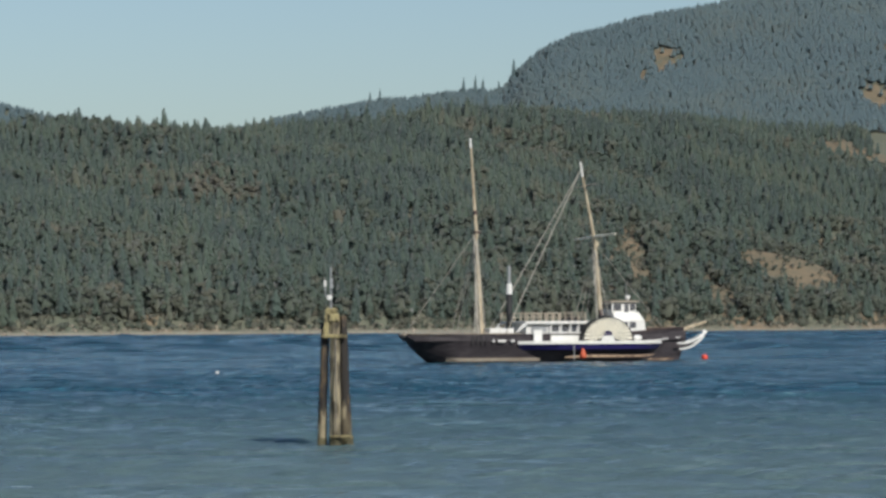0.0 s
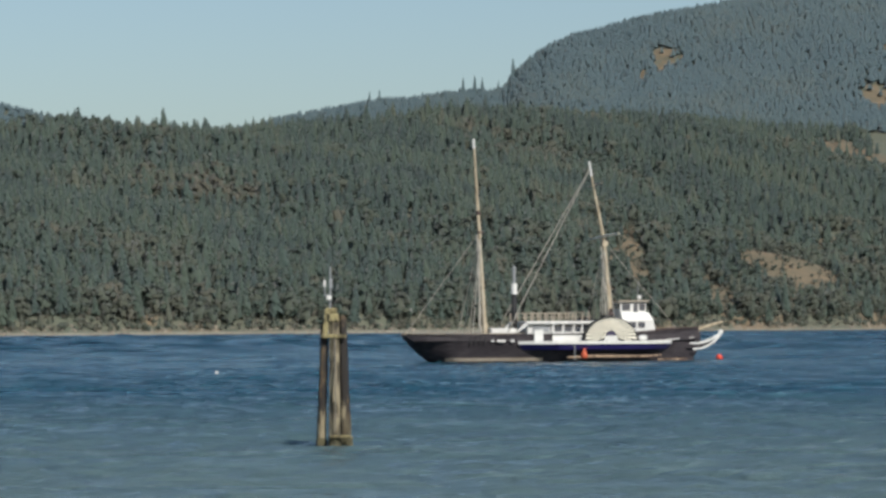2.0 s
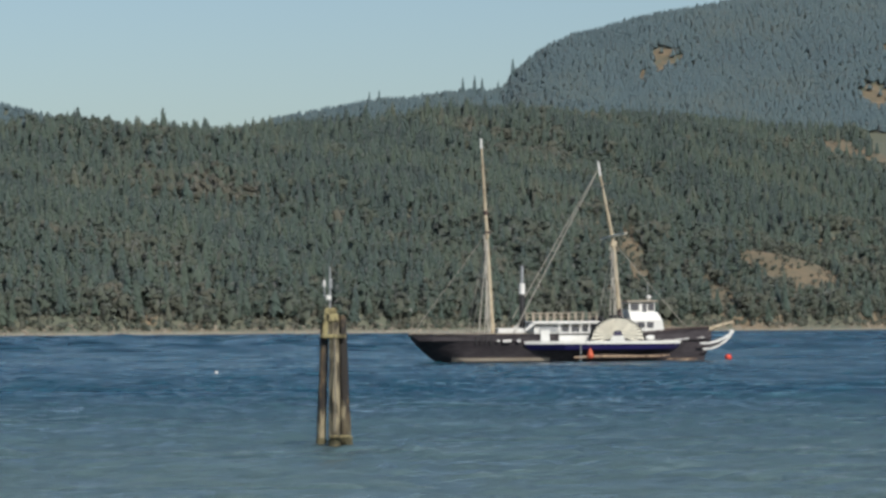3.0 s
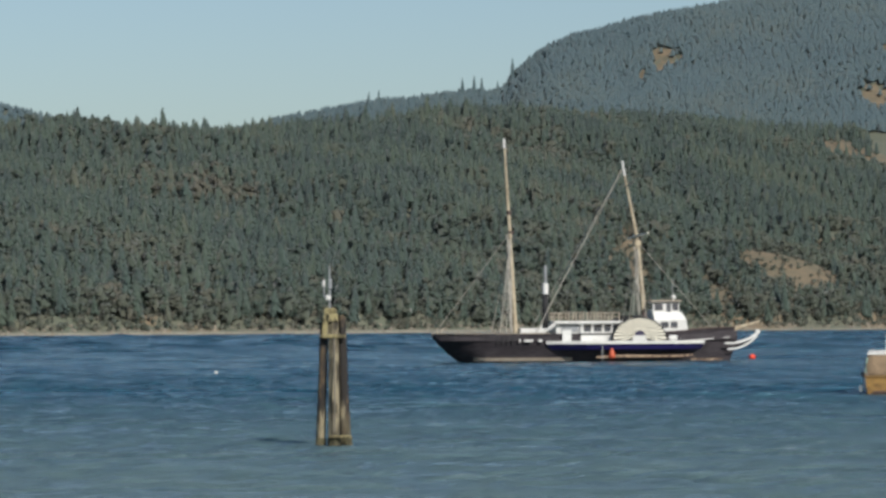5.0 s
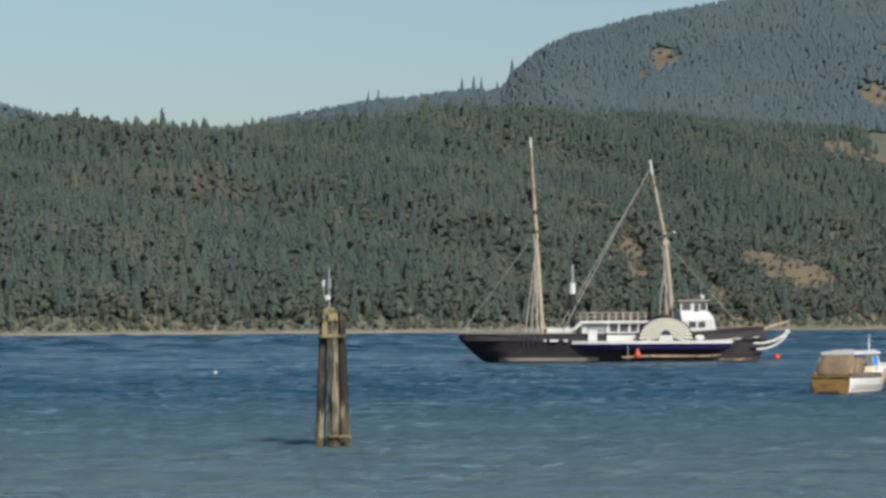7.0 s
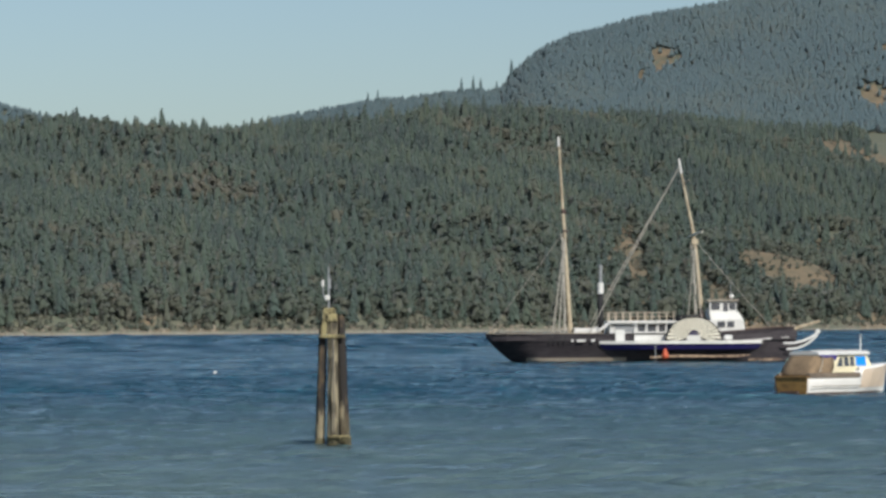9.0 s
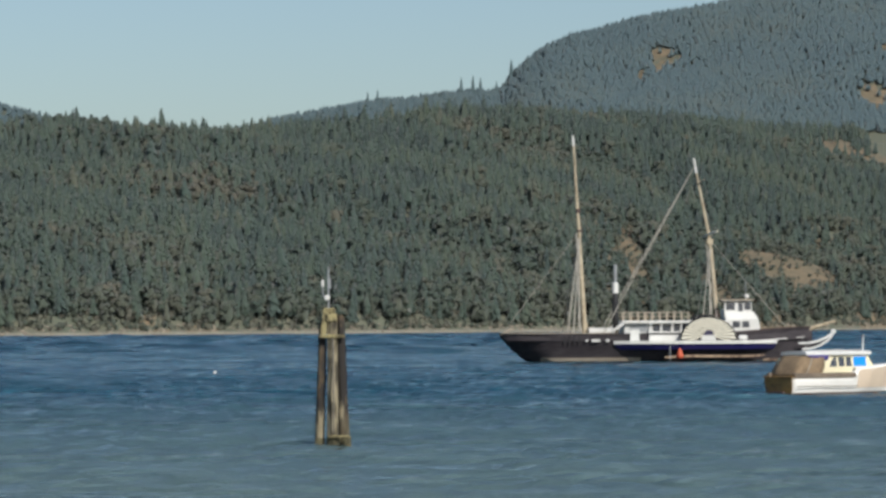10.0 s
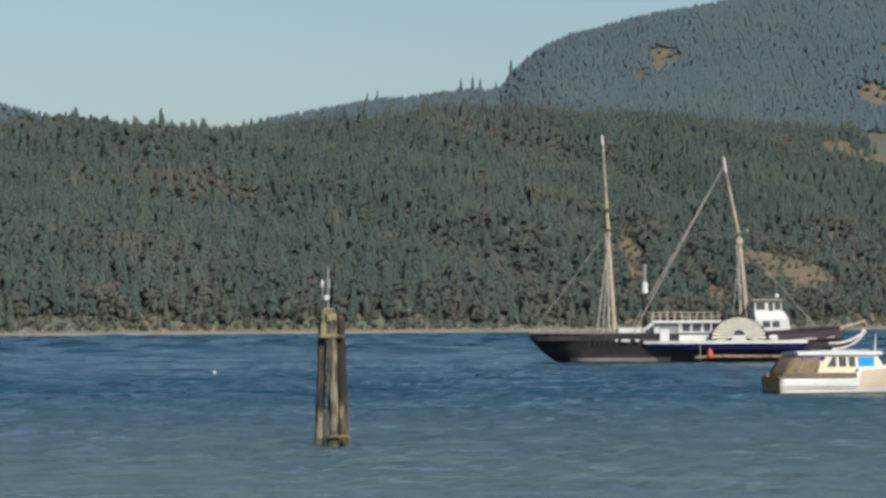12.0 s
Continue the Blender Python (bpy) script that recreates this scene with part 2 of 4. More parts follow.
def loft(rings, bm=None, caps=True, closed=True):
    bm = bm or bmesh.new()
    vs = [[bm.verts.new(p) for p in r] for r in rings]
    n = len(rings[0])
    for a, b in zip(vs, vs[1:]):
        for i in range(n if closed else n - 1):
            j = (i + 1) % n
            bm.faces.new((a[i], a[j], b[j], b[i]))
    if caps:
        bm.faces.new(vs[0])
        bm.faces.new(vs[-1])
    return bm


def tube(points, radii, n=10, bm=None):
    """A round bar through the points, with its radius at each."""
    pts = [Vector(p) for p in points]
    if not isinstance(radii, (list, tuple)):
        radii = [radii] * len(pts)
    rings = []
    for i, p in enumerate(pts):
        d = (pts[min(i + 1, len(pts) - 1)] - pts[max(i - 1, 0)]).normalized()
        s = d.cross(Vector((0, 1, 0)) if abs(d.y) < 0.9 else Vector((1, 0, 0))).normalized()
        q = d.cross(s)
        rings.append([p + (s * math.cos(2 * math.pi * k / n) + q * math.sin(2 * math.pi * k / n)) * radii[i] for k in range(n)])
    return loft(rings, bm)


def prism(outline, y0, y1, bm=None):
    """An outline in x and z, given thickness along y."""
    return loft([[(x, y0, z) for x, z in outline], [(x, y1, z) for x, z in outline]], bm)


def slab(outline, z0, z1, bm=None):
    return loft([[(x, y, z0) for x, y in outline], [(x, y, z1) for x, y in outline]], bm)


def mix(a, b, t):
    return a + (b - a) * t


def smooth(t):
    t = np.clip(t, 0, 1)
    return t * t * (3 - 2 * t)


def raw_mesh(name, verts, tris, material, idx=None, more=(), quads=False, normals=None, tint=None):
    """A mesh from arrays of corners and faces. normals: the way that the foliage faces, corner by corner; tint: a tone for each corner."""
    k = 4 if quads else 3
    me = bpy.data.meshes.new(name)
    me.vertices.add(len(verts))
    me.vertices.foreach_set("co", np.asarray(verts, np.float32).ravel())
    me.loops.add(len(tris) * k)
    me.loops.foreach_set("vertex_index", np.asarray(tris, np.int32).ravel())
    me.polygons.add(len(tris))
    me.polygons.foreach_set("loop_start", np.arange(len(tris), dtype=np.int32) * k)
    for m in (material, *more):
        me.materials.append(m)
    if idx is not None:
        me.polygons.foreach_set("material_index", np.asarray(idx, np.int32))
    me.update(calc_edges=True)
    me.validate()
    if normals is not None:
        me.attributes.new("custom_normal", "FLOAT_VECTOR", "POINT").data.foreach_set("vector", np.asarray(normals, np.float32).ravel())
    if tint is not None:
        me.attributes.new("tint", "FLOAT", "POINT").data.foreach_set("value", np.asarray(tint, np.float32))
    return new(name, me)


# ---- the land ----


def shore(x):
    """How far off the water's edge lies."""
    x = np.clip(x, -420, 480)
    return 1543 + (x + 202) * 1.34 + 7 * np.sin(x / 23.0) + 4 * np.sin(x / 9.0 + 1)


def waves(x, y, s):
    return (np.sin(x / s + 0.7 * np.sin(y / s * 0.8)) + np.sin(y / s * 1.3 + 1.1 + np.sin(x / s * 0.6)) + np.sin((x + y) / s * 0.7 + 2)) / 3


def land(x, y):
    """The height of the ground."""
    u = y - shore(x)
    top = 132.5 + 34 * smooth((x + 240) / 250) + 14 * smooth((x - 20) / 160) + 4 * waves(x, 0 * y, 25)
    s = u / 900
    rise = np.where(s < 0.92, s, 0.92 + 0.08 * np.sin(np.clip((s - 0.92) / 0.08, 0, 1.57)))
    rise = np.where(s > 1.05, 1 - (s - 1.05) * 1.3, rise)
    hill = np.where(u < 0, np.maximum(u * 0.1, -6), np.minimum(u, 6.5) * 0.165 + 5 * smooth((u - 7) / 16) + (top - 7) * np.clip(rise, 0.0, 1))
    hill = hill + (7 * waves(x, y, 40) + 9 * waves(y, x, 85)) * smooth(u / 200) * smooth((1000 - u) / 200)
    hill = hill + 9 * np.exp(-(((x - 236) / 34) ** 2) - ((y - 2305) / 42) ** 2) + 8 * np.exp(-(((x - 122) / 12) ** 2) - ((y - 2215) / 25) ** 2)
    e = np.maximum(x - 70, 0)
    crest = np.where(x > 70, 281 + 58 * (1 - np.exp(-e / 48)) + 0.165 * e, 281 + 0.09 * np.maximum(x - 70, -160) + 0.2 * np.clip(x + 90, -500, 0)) + 3 * waves(x, 0 * y, 17)
    mount = crest - np.abs(y - 4050) * np.where(y < 4050, 0.42, 0.3) + 8 * waves(x, y, 55) * smooth(np.abs(y - 4050) / 200)
    left = 267 + 0.27 * np.clip(-470 - x, -300, 160) - np.abs(y - 4550) * 0.4
    far = np.maximum(np.maximum(mount, left), 60)
    return np.where(u > 800, np.maximum(hill, far), hill)


CLEARINGS = ((236, 2278, 29, 66), (119, 2150, 10, 95), (172, 2125, 10, 55), (376, 3110, 42, 85), (-146, 1638, 11, 9), (-116, 1668, 7, 9), (258, 3916, 17, 30), (470, 3684, 19, 28),
             (210, 2262, 7, 22), (500, 3800, 14, 20), (232, 3880, 8, 20))


def bare(x, y):
    """Where no trees stand: over 0 inside a clearing."""
    best = np.full(np.shape(x), -9.0)
    for cx, cy, rx, ry in CLEARINGS:
        best = np.maximum(best, 1 - ((x - cx) / rx) ** 2 - ((y - cy) / ry) ** 2 + 0.7 * waves(x, y, 6.5) + 0.5 * waves(y, x, 2.6))
    return best


def sheet(xs, ys, height):
    gx, gy = np.meshgrid(xs, ys)
    v = np.stack([gx, gy, height(gx, gy)], -1).reshape(-1, 3)
    nx = len(xs)
    i = (np.arange(len(ys) - 1)[:, None] * nx + np.arange(nx - 1)).ravel()
    return v, np.stack([i, i + 1, i + nx + 1, i + nx], 1)


def build_ground():
    xs = np.concatenate([np.linspace(-4000, -720, 12)[:-1], np.arange(-720, 801, 7.0), np.linspace(800, 4000, 12)[1:]])
    ys = np.concatenate([np.linspace(-3200, -20, 12)[:-1], np.arange(-20, 40, 2.0), np.arange(40, 1000, 5.0), np.arange(1000, 3420, 10.0)])
    v, f = sheet(xs, ys, lambda x, u: u)
    v[:, 1] = shore(v[:, 0]) + v[:, 2]
    v[:, 2] = land(v[:, 0], v[:, 1])
    c = v[f].mean(1)
    open_slope = (c[:, 0] > 95) & (c[:, 1] - shore(c[:, 0]) < 330) & (waves(c[:, 0], c[:, 1], 14) > -0.15)
    ragged = bare(c[:, 0], c[:, 1]) + np.random.default_rng(4).normal(0, 0.3, len(c))
    kind = np.where(c[:, 2] < 1.05, 0, np.where((ragged > 0) | open_slope, 2, 1))
    ob = raw_mesh("ground", v, f, SAND, kind, (SOIL, DRY), True)
    ob.data.polygons.foreach_set("use_smooth", np.ones(len(f), bool))
    return tagged(ob, "wooded hillside with a pale beach and dry clearings", "ground", kind="structure")


def build_water():
    rng = np.random.default_rng(3)
    short = [(rng.uniform(0.62, 1.7), rng.normal(1.58, 0.26), rng.uniform(0, 6.3)) for _ in range(26)]
    long = [(rng.uniform(7.0, 15.0), rng.normal(1.57, 0.25), rng.uniform(0, 6.3)) for _ in range(12)]

    def height(x, y):
        z, w = np.zeros_like(x), np.zeros_like(x)
        for lam, ang, ph in short:
            z += 0.016 * lam * np.sin((x * math.cos(ang) + y * math.sin(ang)) * 2 * math.pi / lam + ph)
        for lam, ang, ph in long:
            w += 0.013 * lam * np.sin((x * math.cos(ang) + y * math.sin(ang)) * 2 * math.pi / lam + ph)
        z = z * mix(1.0, 0.6, smooth((y - 130) / 170)) * smooth((y - 40) / 12) * smooth((470 - y) / 150) * smooth((68 - np.abs(x)) / 8)
        return z + w * smooth((y - 260) / 300) * smooth((1480 - y) / 200) * smooth((250 - np.abs(x)) / 20)

    xs = np.concatenate([np.linspace(-4000, -260, 8)[:-1], np.arange(-260, -70, 8.0), np.arange(-70, -18, 1.2), np.arange(-18, 18, 0.28), np.arange(18, 70, 1.2), np.arange(70, 261, 8.0),
                         np.linspace(270, 4000, 8)])
    ys = np.concatenate([np.linspace(-1500, 40, 6)[:-1], np.arange(40, 55, 0.5), np.arange(55, 150, 0.2), np.arange(150, 300, 0.45), np.arange(300, 470, 0.8), np.arange(470, 1480, 3.0), np.linspace(1490, 4900, 9)])
    v, f = sheet(xs, ys, height)
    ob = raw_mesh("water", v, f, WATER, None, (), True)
    ob.data.polygons.foreach_set("use_smooth", np.ones(len(f), bool))
    return tagged(ob, "wind-rippled blue-green sea water of the bay", "water", kind="structure")


# ---- trees ----


def outward(v, f, nrm):
    """Winds each face so that it looks the way of its corners."""
    v, f, nrm = np.array(v), np.array(f), np.array(nrm)
    nrm = nrm / (np.linalg.norm(nrm, axis=1)[:, None] + 1e-9)
    face = np.cross(v[f[:, 1]] - v[f[:, 0]], v[f[:, 2]] - v[f[:, 0]])
    turn = (face * nrm[f].mean(1)).sum(1) < 0
    f[turn] = f[turn][:, ::-1]
    return v, f, nrm


def fir_shape(rng, sprays=110, full=0.8, girth=0.19, fine=1.0, rise=1.1):
    """A conifer one metre high: a trunk and drooping branch sprays. full: how far the crown bellies out."""
    v, f, nrm = [], [], []
    for k in range(3):
        c, s = math.cos(k * 2.1), math.sin(k * 2.1)
        v += [(0.012 * c, 0.012 * s, -0.05), (0.004 * c, 0.004 * s, 0.93)]
        nrm += [(c, s, 0)] * 2
    for k in range(3):
        a, b = 2 * k, 2 * ((k + 1) % 3)
        f += [(a, b, b + 1), (a, b + 1, a + 1)]
    low = rng.uniform(0.06, 0.22)
    lobes = rng.uniform(0.75, 1.2, 5)
    # the dense inner crown
    o = len(v)
    for t, k in ((0.0, 0.45), (0.12, 0.8), (0.5, 0.75), (0.97, 0.5)):
        for j in range(6):
            a = j * 1.0472 + t
            r = (girth * (1 - t) ** full * k + 0.004) * rng.uniform(0.8, 1.15)
            v.append((r * math.cos(a), r * math.sin(a), mix(low, 0.985, t)))
            nrm.append((math.cos(a), math.sin(a), rise))
    for b in range(3):
        for j in range(6):
            p, q = o + b * 6 + j, o + b * 6 + (j + 1) % 6
            f += [(p, q, q + 6), (p, q + 6, p + 6)]
    for i in range(sprays):
        t = 1 - (1 - (i + rng.random()) / sprays) ** 0.62
        z = mix(low, 0.985, t)
        a = i * 2.4 + rng.normal(0, 0.35)
        r = girth * (1 - t) ** full * rng.uniform(0.7, 1.15) * lobes[int(a / 1.2566) % 5] + 0.012
        w = (0.1 * (1 - t) ** 0.6 + 0.022) * rng.uniform(0.7, 1.25) * fine
        droop = 0.14 * (1 - t) + 0.04
        c, s = math.cos(a), math.sin(a)
        o = len(v)
        v += [(0.2 * r * c, 0.2 * r * s, z + droop * rng.uniform(0.7, 1.3)), (0.8 * r * c - w * s * 0.6, 0.8 * r * s + w * c * 0.6, z + rng.uniform(-0.02, 0.02)),
              (0.8 * r * c + w * s * 0.6, 0.8 * r * s - w * c * 0.6, z + rng.uniform(-0.02, 0.02)), (1.12 * r * c, 1.12 * r * s, z - droop * 0.6)]
        lift = rng.normal(rise, 0.2)
        q = a + rng.normal(0, 0.3)
        nrm += [(math.cos(q) * 0.8, math.sin(q) * 0.8, lift + 0.3), (math.cos(q + 0.3), math.sin(q + 0.3), lift), (math.cos(q - 0.3), math.sin(q - 0.3), lift), (math.cos(q), math.sin(q), lift - 0.25)]
        f += [(o, o + 1, o + 2), (o + 1, o + 3, o + 2)]
    return outward(v, f, nrm)


def leafy_shape(rng, clumps=11, leaves=13, size=0.1):
    """A broad-leaved tree one metre high: trunk, limbs and clumps of leaf sprays."""
    v, f, nrm = [], [], []

    def limb(p, q, r0, r1):
        o = len(v)
        for c, r in ((p, r0), (q, r1)):
            for k in range(3):
                v.append((c[0] + r * math.cos(k * 2.1), c[1] + r * math.sin(k * 2.1), c[2]))
                nrm.append((math.cos(k * 2.1), math.sin(k * 2.1), 0))
        for k in range(3):
            j = (k + 1) % 3
            f.extend([(o + k, o + j, o + 3 + j), (o + k, o + 3 + j, o + 3 + k)])

    limb((0, 0, -0.05), (0.02, 0, 0.5), 0.022, 0.014)
    # the dense inner crown
    o = len(v)
    for z, r in ((0.2, 0.07), (0.42, 0.16), (0.68, 0.14), (0.88, 0.04)):
        for j in range(6):
            a, k = j * 1.0472 + z * 2, r * rng.uniform(0.75, 1.2)
            v.append((k * math.cos(a), k * math.sin(a), z))
            nrm.append((math.cos(a), math.sin(a), 0.2 + z))
    for b in range(3):
        for j in range(6):
            p, q = o + b * 6 + j, o + b * 6 + (j + 1) % 6
            f.extend([(p, q, q + 6), (p, q + 6, p + 6)])
    for b in range(clumps):
        a, h = rng.uniform(0, 6.3), rng.uniform(0.25, 0.88)
        reach = 0.3 * math.sin(math.pi * min(1, max(0.1, (h - 0.05) / 0.95))) * rng.uniform(0.5, 1.1)
        c = np.array([reach * math.cos(a), reach * math.sin(a), h])
        if b % 3 == 0:
            limb((0.01, 0, max(0.2, h - 0.25)), c, 0.01, 0.004)
        rad = rng.uniform(0.08, 0.16)
        for _ in range(leaves):
            d = rng.normal(0, 1, 3)
            d /= np.linalg.norm(d)
            d[2] = abs(d[2]) * 0.9 - 0.2
            p = c + d * rad * rng.uniform(0.5, 1.15)
            e1 = np.cross(d, rng.normal(0, 1, 3))
            e1 /= np.linalg.norm(e1) + 1e-6
            e2 = np.cross(d, e1) + 0.4 * d * rng.uniform(-1, 1)
            s = size * rng.uniform(0.6, 1.2)
            o = len(v)
            v.extend([tuple(p + e1 * s), tuple(p - e1 * s * 0.6 + e2 * s), tuple(p - e1 * s * 0.5 - e2 * s)])
            out = (p - (0, 0, 0.5)) * 1.4 + d * 0.6 + (0, 0, 0.25) + rng.normal(0, 0.15, 3)
            nrm.extend([tuple(out)] * 3)
            f.append((o, o + 1, o + 2))
    return outward(v, f, nrm)


def scatter(shapes, places, heights, widths, tones, rng):
    """Stands copies of the shapes at the places and joins them into arrays: corners, faces, normals and tones."""
    vs, fs, ns, ts, off = [], [], [], [], 0
    pick = rng.integers(0, len(shapes), len(places))
    for k, (v, f, nrm) in enumerate(shapes):
        m = np.where(pick == k)[0]
        if not len(m):
            continue
        a = rng.uniform(0, 6.283, len(m))
        c, s = np.cos(a)[:, None], np.sin(a)[:, None]
        h, w = heights[m][:, None], widths[m][:, None]
        lean = rng.normal(0, 0.025, (len(m), 2))
        x = (v[:, 0] * c - v[:, 1] * s) * w + lean[:, :1] * v[:, 2] * h + places[m][:, :1]
        y = (v[:, 0] * s + v[:, 1] * c) * w + lean[:, 1:] * v[:, 2] * h + places[m][:, 1:2]
        z = v[:, 2] * h + places[m][:, 2:3]
        vs.append(np.stack([x, y, z], -1).reshape(-1, 3))
        ns.append(np.stack([nrm[:, 0] * c - nrm[:, 1] * s, nrm[:, 0] * s + nrm[:, 1] * c, nrm[:, 2] + 0 * c], -1).reshape(-1, 3))
        ts.append(np.repeat(tones[m], len(v)))
        fs.append((f[None] + (np.arange(len(m)) * len(v))[:, None, None]).reshape(-1, 3) + off)
        off += len(m) * len(v)
    return np.concatenate(vs), np.concatenate(fs), np.concatenate(ns), np.concatenate(ts)


def planted(name, shapes, places, heights, widths, tones, rng, material, label, category):
    v, f, nrm, t = scatter(shapes, places, heights, widths, tones, rng)
    tagged(raw_mesh(name, v, f, material, normals=nrm, tint=t), label, category, kind="stuff")


def jittered(x0, x1, y0, y1, step, rng):
    gx, gy = np.meshgrid(np.arange(x0, x1, step), np.arange(y0, y1, step))
    p = np.stack([gx.ravel(), gy.ravel()], 1)
    return p + rng.uniform(-0.48, 0.48, p.shape) * step


def build_forest():
    rng = np.random.default_rng(11)
    p = jittered(-400, 400, 1180, 3360, 7.2, rng)
    x, y = p.T
    u = y - shore(x)
    inside = (u > 9) & (u < 955) & (np.abs(x) < 0.131 * y + 45)
    openness = np.where(bare(x, y) > 0, 0.78, np.where(bare(x, y) > -0.5, 0.35, 0)) + np.where((x > 95) & (u < 330), 0.36, 0)
    keep = inside & (rng.random(len(x)) > openness)
    p, u = p[keep], u[keep]
    x, y = p.T
    p = np.column_stack([p, land(x, y)])
    glade = np.exp(-(((x + 150) / 42) ** 2) - ((y - 2150) / 75) ** 2) + 0.7 * np.exp(-(((x + 60) / 30) ** 2) - ((y - 2190) / 60) ** 2)
    patch = waves(x, y, 60) + 0.9 * glade + rng.normal(0, 0.45, len(x))
    broad = (patch > 0.72) | ((u < 70) & (rng.random(len(x)) < 0.5)) | ((u < 260) & (rng.random(len(x)) < 0.18)) | ((x > 90) & (u < 360) & (rng.random(len(x)) < 0.4))
    drift = 0.3 * waves(x, y, 37) + 0.22 * waves(y, x, 15)
    n = (~broad).sum()
    h = np.clip(rng.normal(14.0, 2.4, n), 6, 24)
    h *= np.where(rng.random(n) < 0.05, 1.3, 1.0)
    h *= 1 - 0.25 * (bare(x, y)[~broad] > -0.5)
    shapes = [fir_shape(rng, 54, rng.uniform(0.55, 0.9), rng.uniform(0.17, 0.24), 1.15) for _ in range(16)]
    tones = np.clip(0.3 + drift[~broad] + rng.normal(0, 0.13, n), 0, 1)
    planted("fir_forest", shapes, p[~broad], h, h * rng.uniform(0.85, 1.25, n), tones, rng, FIR, "dense dark green fir forest covering the hillside", "forest")
    n = broad.sum()
    h = np.clip(rng.normal(11.5, 2.8, n), 4, 17)
    tones = np.clip(0.22 + 0.35 * np.clip(glade, 0, 1)[broad] + rng.normal(0, 0.17, n) + drift[broad], 0, 1)
    planted("madrone_wood", [leafy_shape(rng, 13, 10, 0.085) for _ in range(12)], p[broad], h, h * rng.uniform(0.9, 1.5, n), tones, rng, LEAF,
            "olive green broad-leaved trees among the firs", "forest")
    p = jittered(-300, 420, 1250, 2460, 2.7, rng)
    u = p[:, 1] - shore(p[:, 0])
    p = p[(u > 5) & (u < 34) & (rng.random(len(p)) < np.where(bare(*p.T) > 0, 0.45, 0.8))]
    wild = jittered(90, 330, 1950, 2420, 4.5, rng)
    u = wild[:, 1] - shore(wild[:, 0])
    wild = wild[(u > 15) & (u < 330) & (rng.random(len(wild)) < np.where(bare(*wild.T) > 0, 0.5, 0.3))]
    p = np.concatenate([p, wild])
    n = len(p)
    h = rng.uniform(1.2, 4.5, n)
    planted("shore_shrubs", [leafy_shape(rng, 5, 7, 0.14) for _ in range(8)], np.column_stack([p, land(*p.T) - 0.3]), h, h * rng.uniform(1.2, 2.0, n),
            np.clip(rng.normal(0.45, 0.3, n), 0, 1), rng, LEAF, "low olive and brown scrub above the beach", "shrubs")
    p = jittered(-330, 600, 3420, 4090, 5.0, rng)
    far = jittered(-700, -400, 4250, 4600, 7.0, rng)
    p = np.concatenate([p, far])
    z = land(*p.T)
    keep = (z > 203) & (rng.random(len(p)) > np.where(bare(*p.T) > 0, 0.9, np.where(bare(*p.T) > -0.7, 0.45, 0))) & (np.abs(p[:, 0]) < 0.131 * p[:, 1] + 40)
    p = np.column_stack([p, z])[keep]
    n = len(p)
    h = np.clip(rng.normal(9.5, 0.9, n), 6, 14)
    drift = 0.32 * waves(p[:, 0], p[:, 1], 45) + 0.22 * waves(p[:, 1], p[:, 0], 16)
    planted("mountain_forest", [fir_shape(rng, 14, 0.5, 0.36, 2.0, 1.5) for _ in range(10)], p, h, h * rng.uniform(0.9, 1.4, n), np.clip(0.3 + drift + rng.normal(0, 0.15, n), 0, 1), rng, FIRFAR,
            "conifer forest on the mountain behind, distance haze mixed into its blue-green colour", "forest")


def shore_tree(rng, leafy, needles=None):
    """One of the trees that stand by themselves above the beach or the skyline."""
    tree = new("madrone_tree" if leafy else "fir_tree")
    h = 11.0 if leafy else 17.0
    v, f, nrm = leafy_shape(rng, 22, 16, 0.075) if leafy else fir_shape(rng, 160, 0.8, 0.17)
    wood = f.max(1) < 6
    crown = raw_mesh("crown", v * h, f[~wood] if not leafy else f, LEAF if leafy else needles or FIR, normals=nrm, tint=np.full(len(v), rng.uniform(0.05, 0.6)))
    crown.parent = tree
    n = 7
    bm = tube([(0, 0, -0.8), (0.1, 0.05, h * 0.25), (0.15, 0.0, h * 0.55), (0.05, 0.0, h * 0.9)], [0.35, 0.26, 0.16, 0.04], n)
    for k in range(5):
        a, z = rng.uniform(0, 6.3), h * rng.uniform(0.3, 0.6)
        r = h * (0.2 if leafy else 0.1)
        tube([(0.1, 0, z), (r * 0.6 * math.cos(a), r * 0.6 * math.sin(a), z + r * 0.5), (r * math.cos(a), r * math.sin(a), z + r * 0.7)], [0.1, 0.06, 0.02], 5, bm)
    part("trunk", bm, BARK, tree, "grey-brown bark trunk and limbs")
    return tree


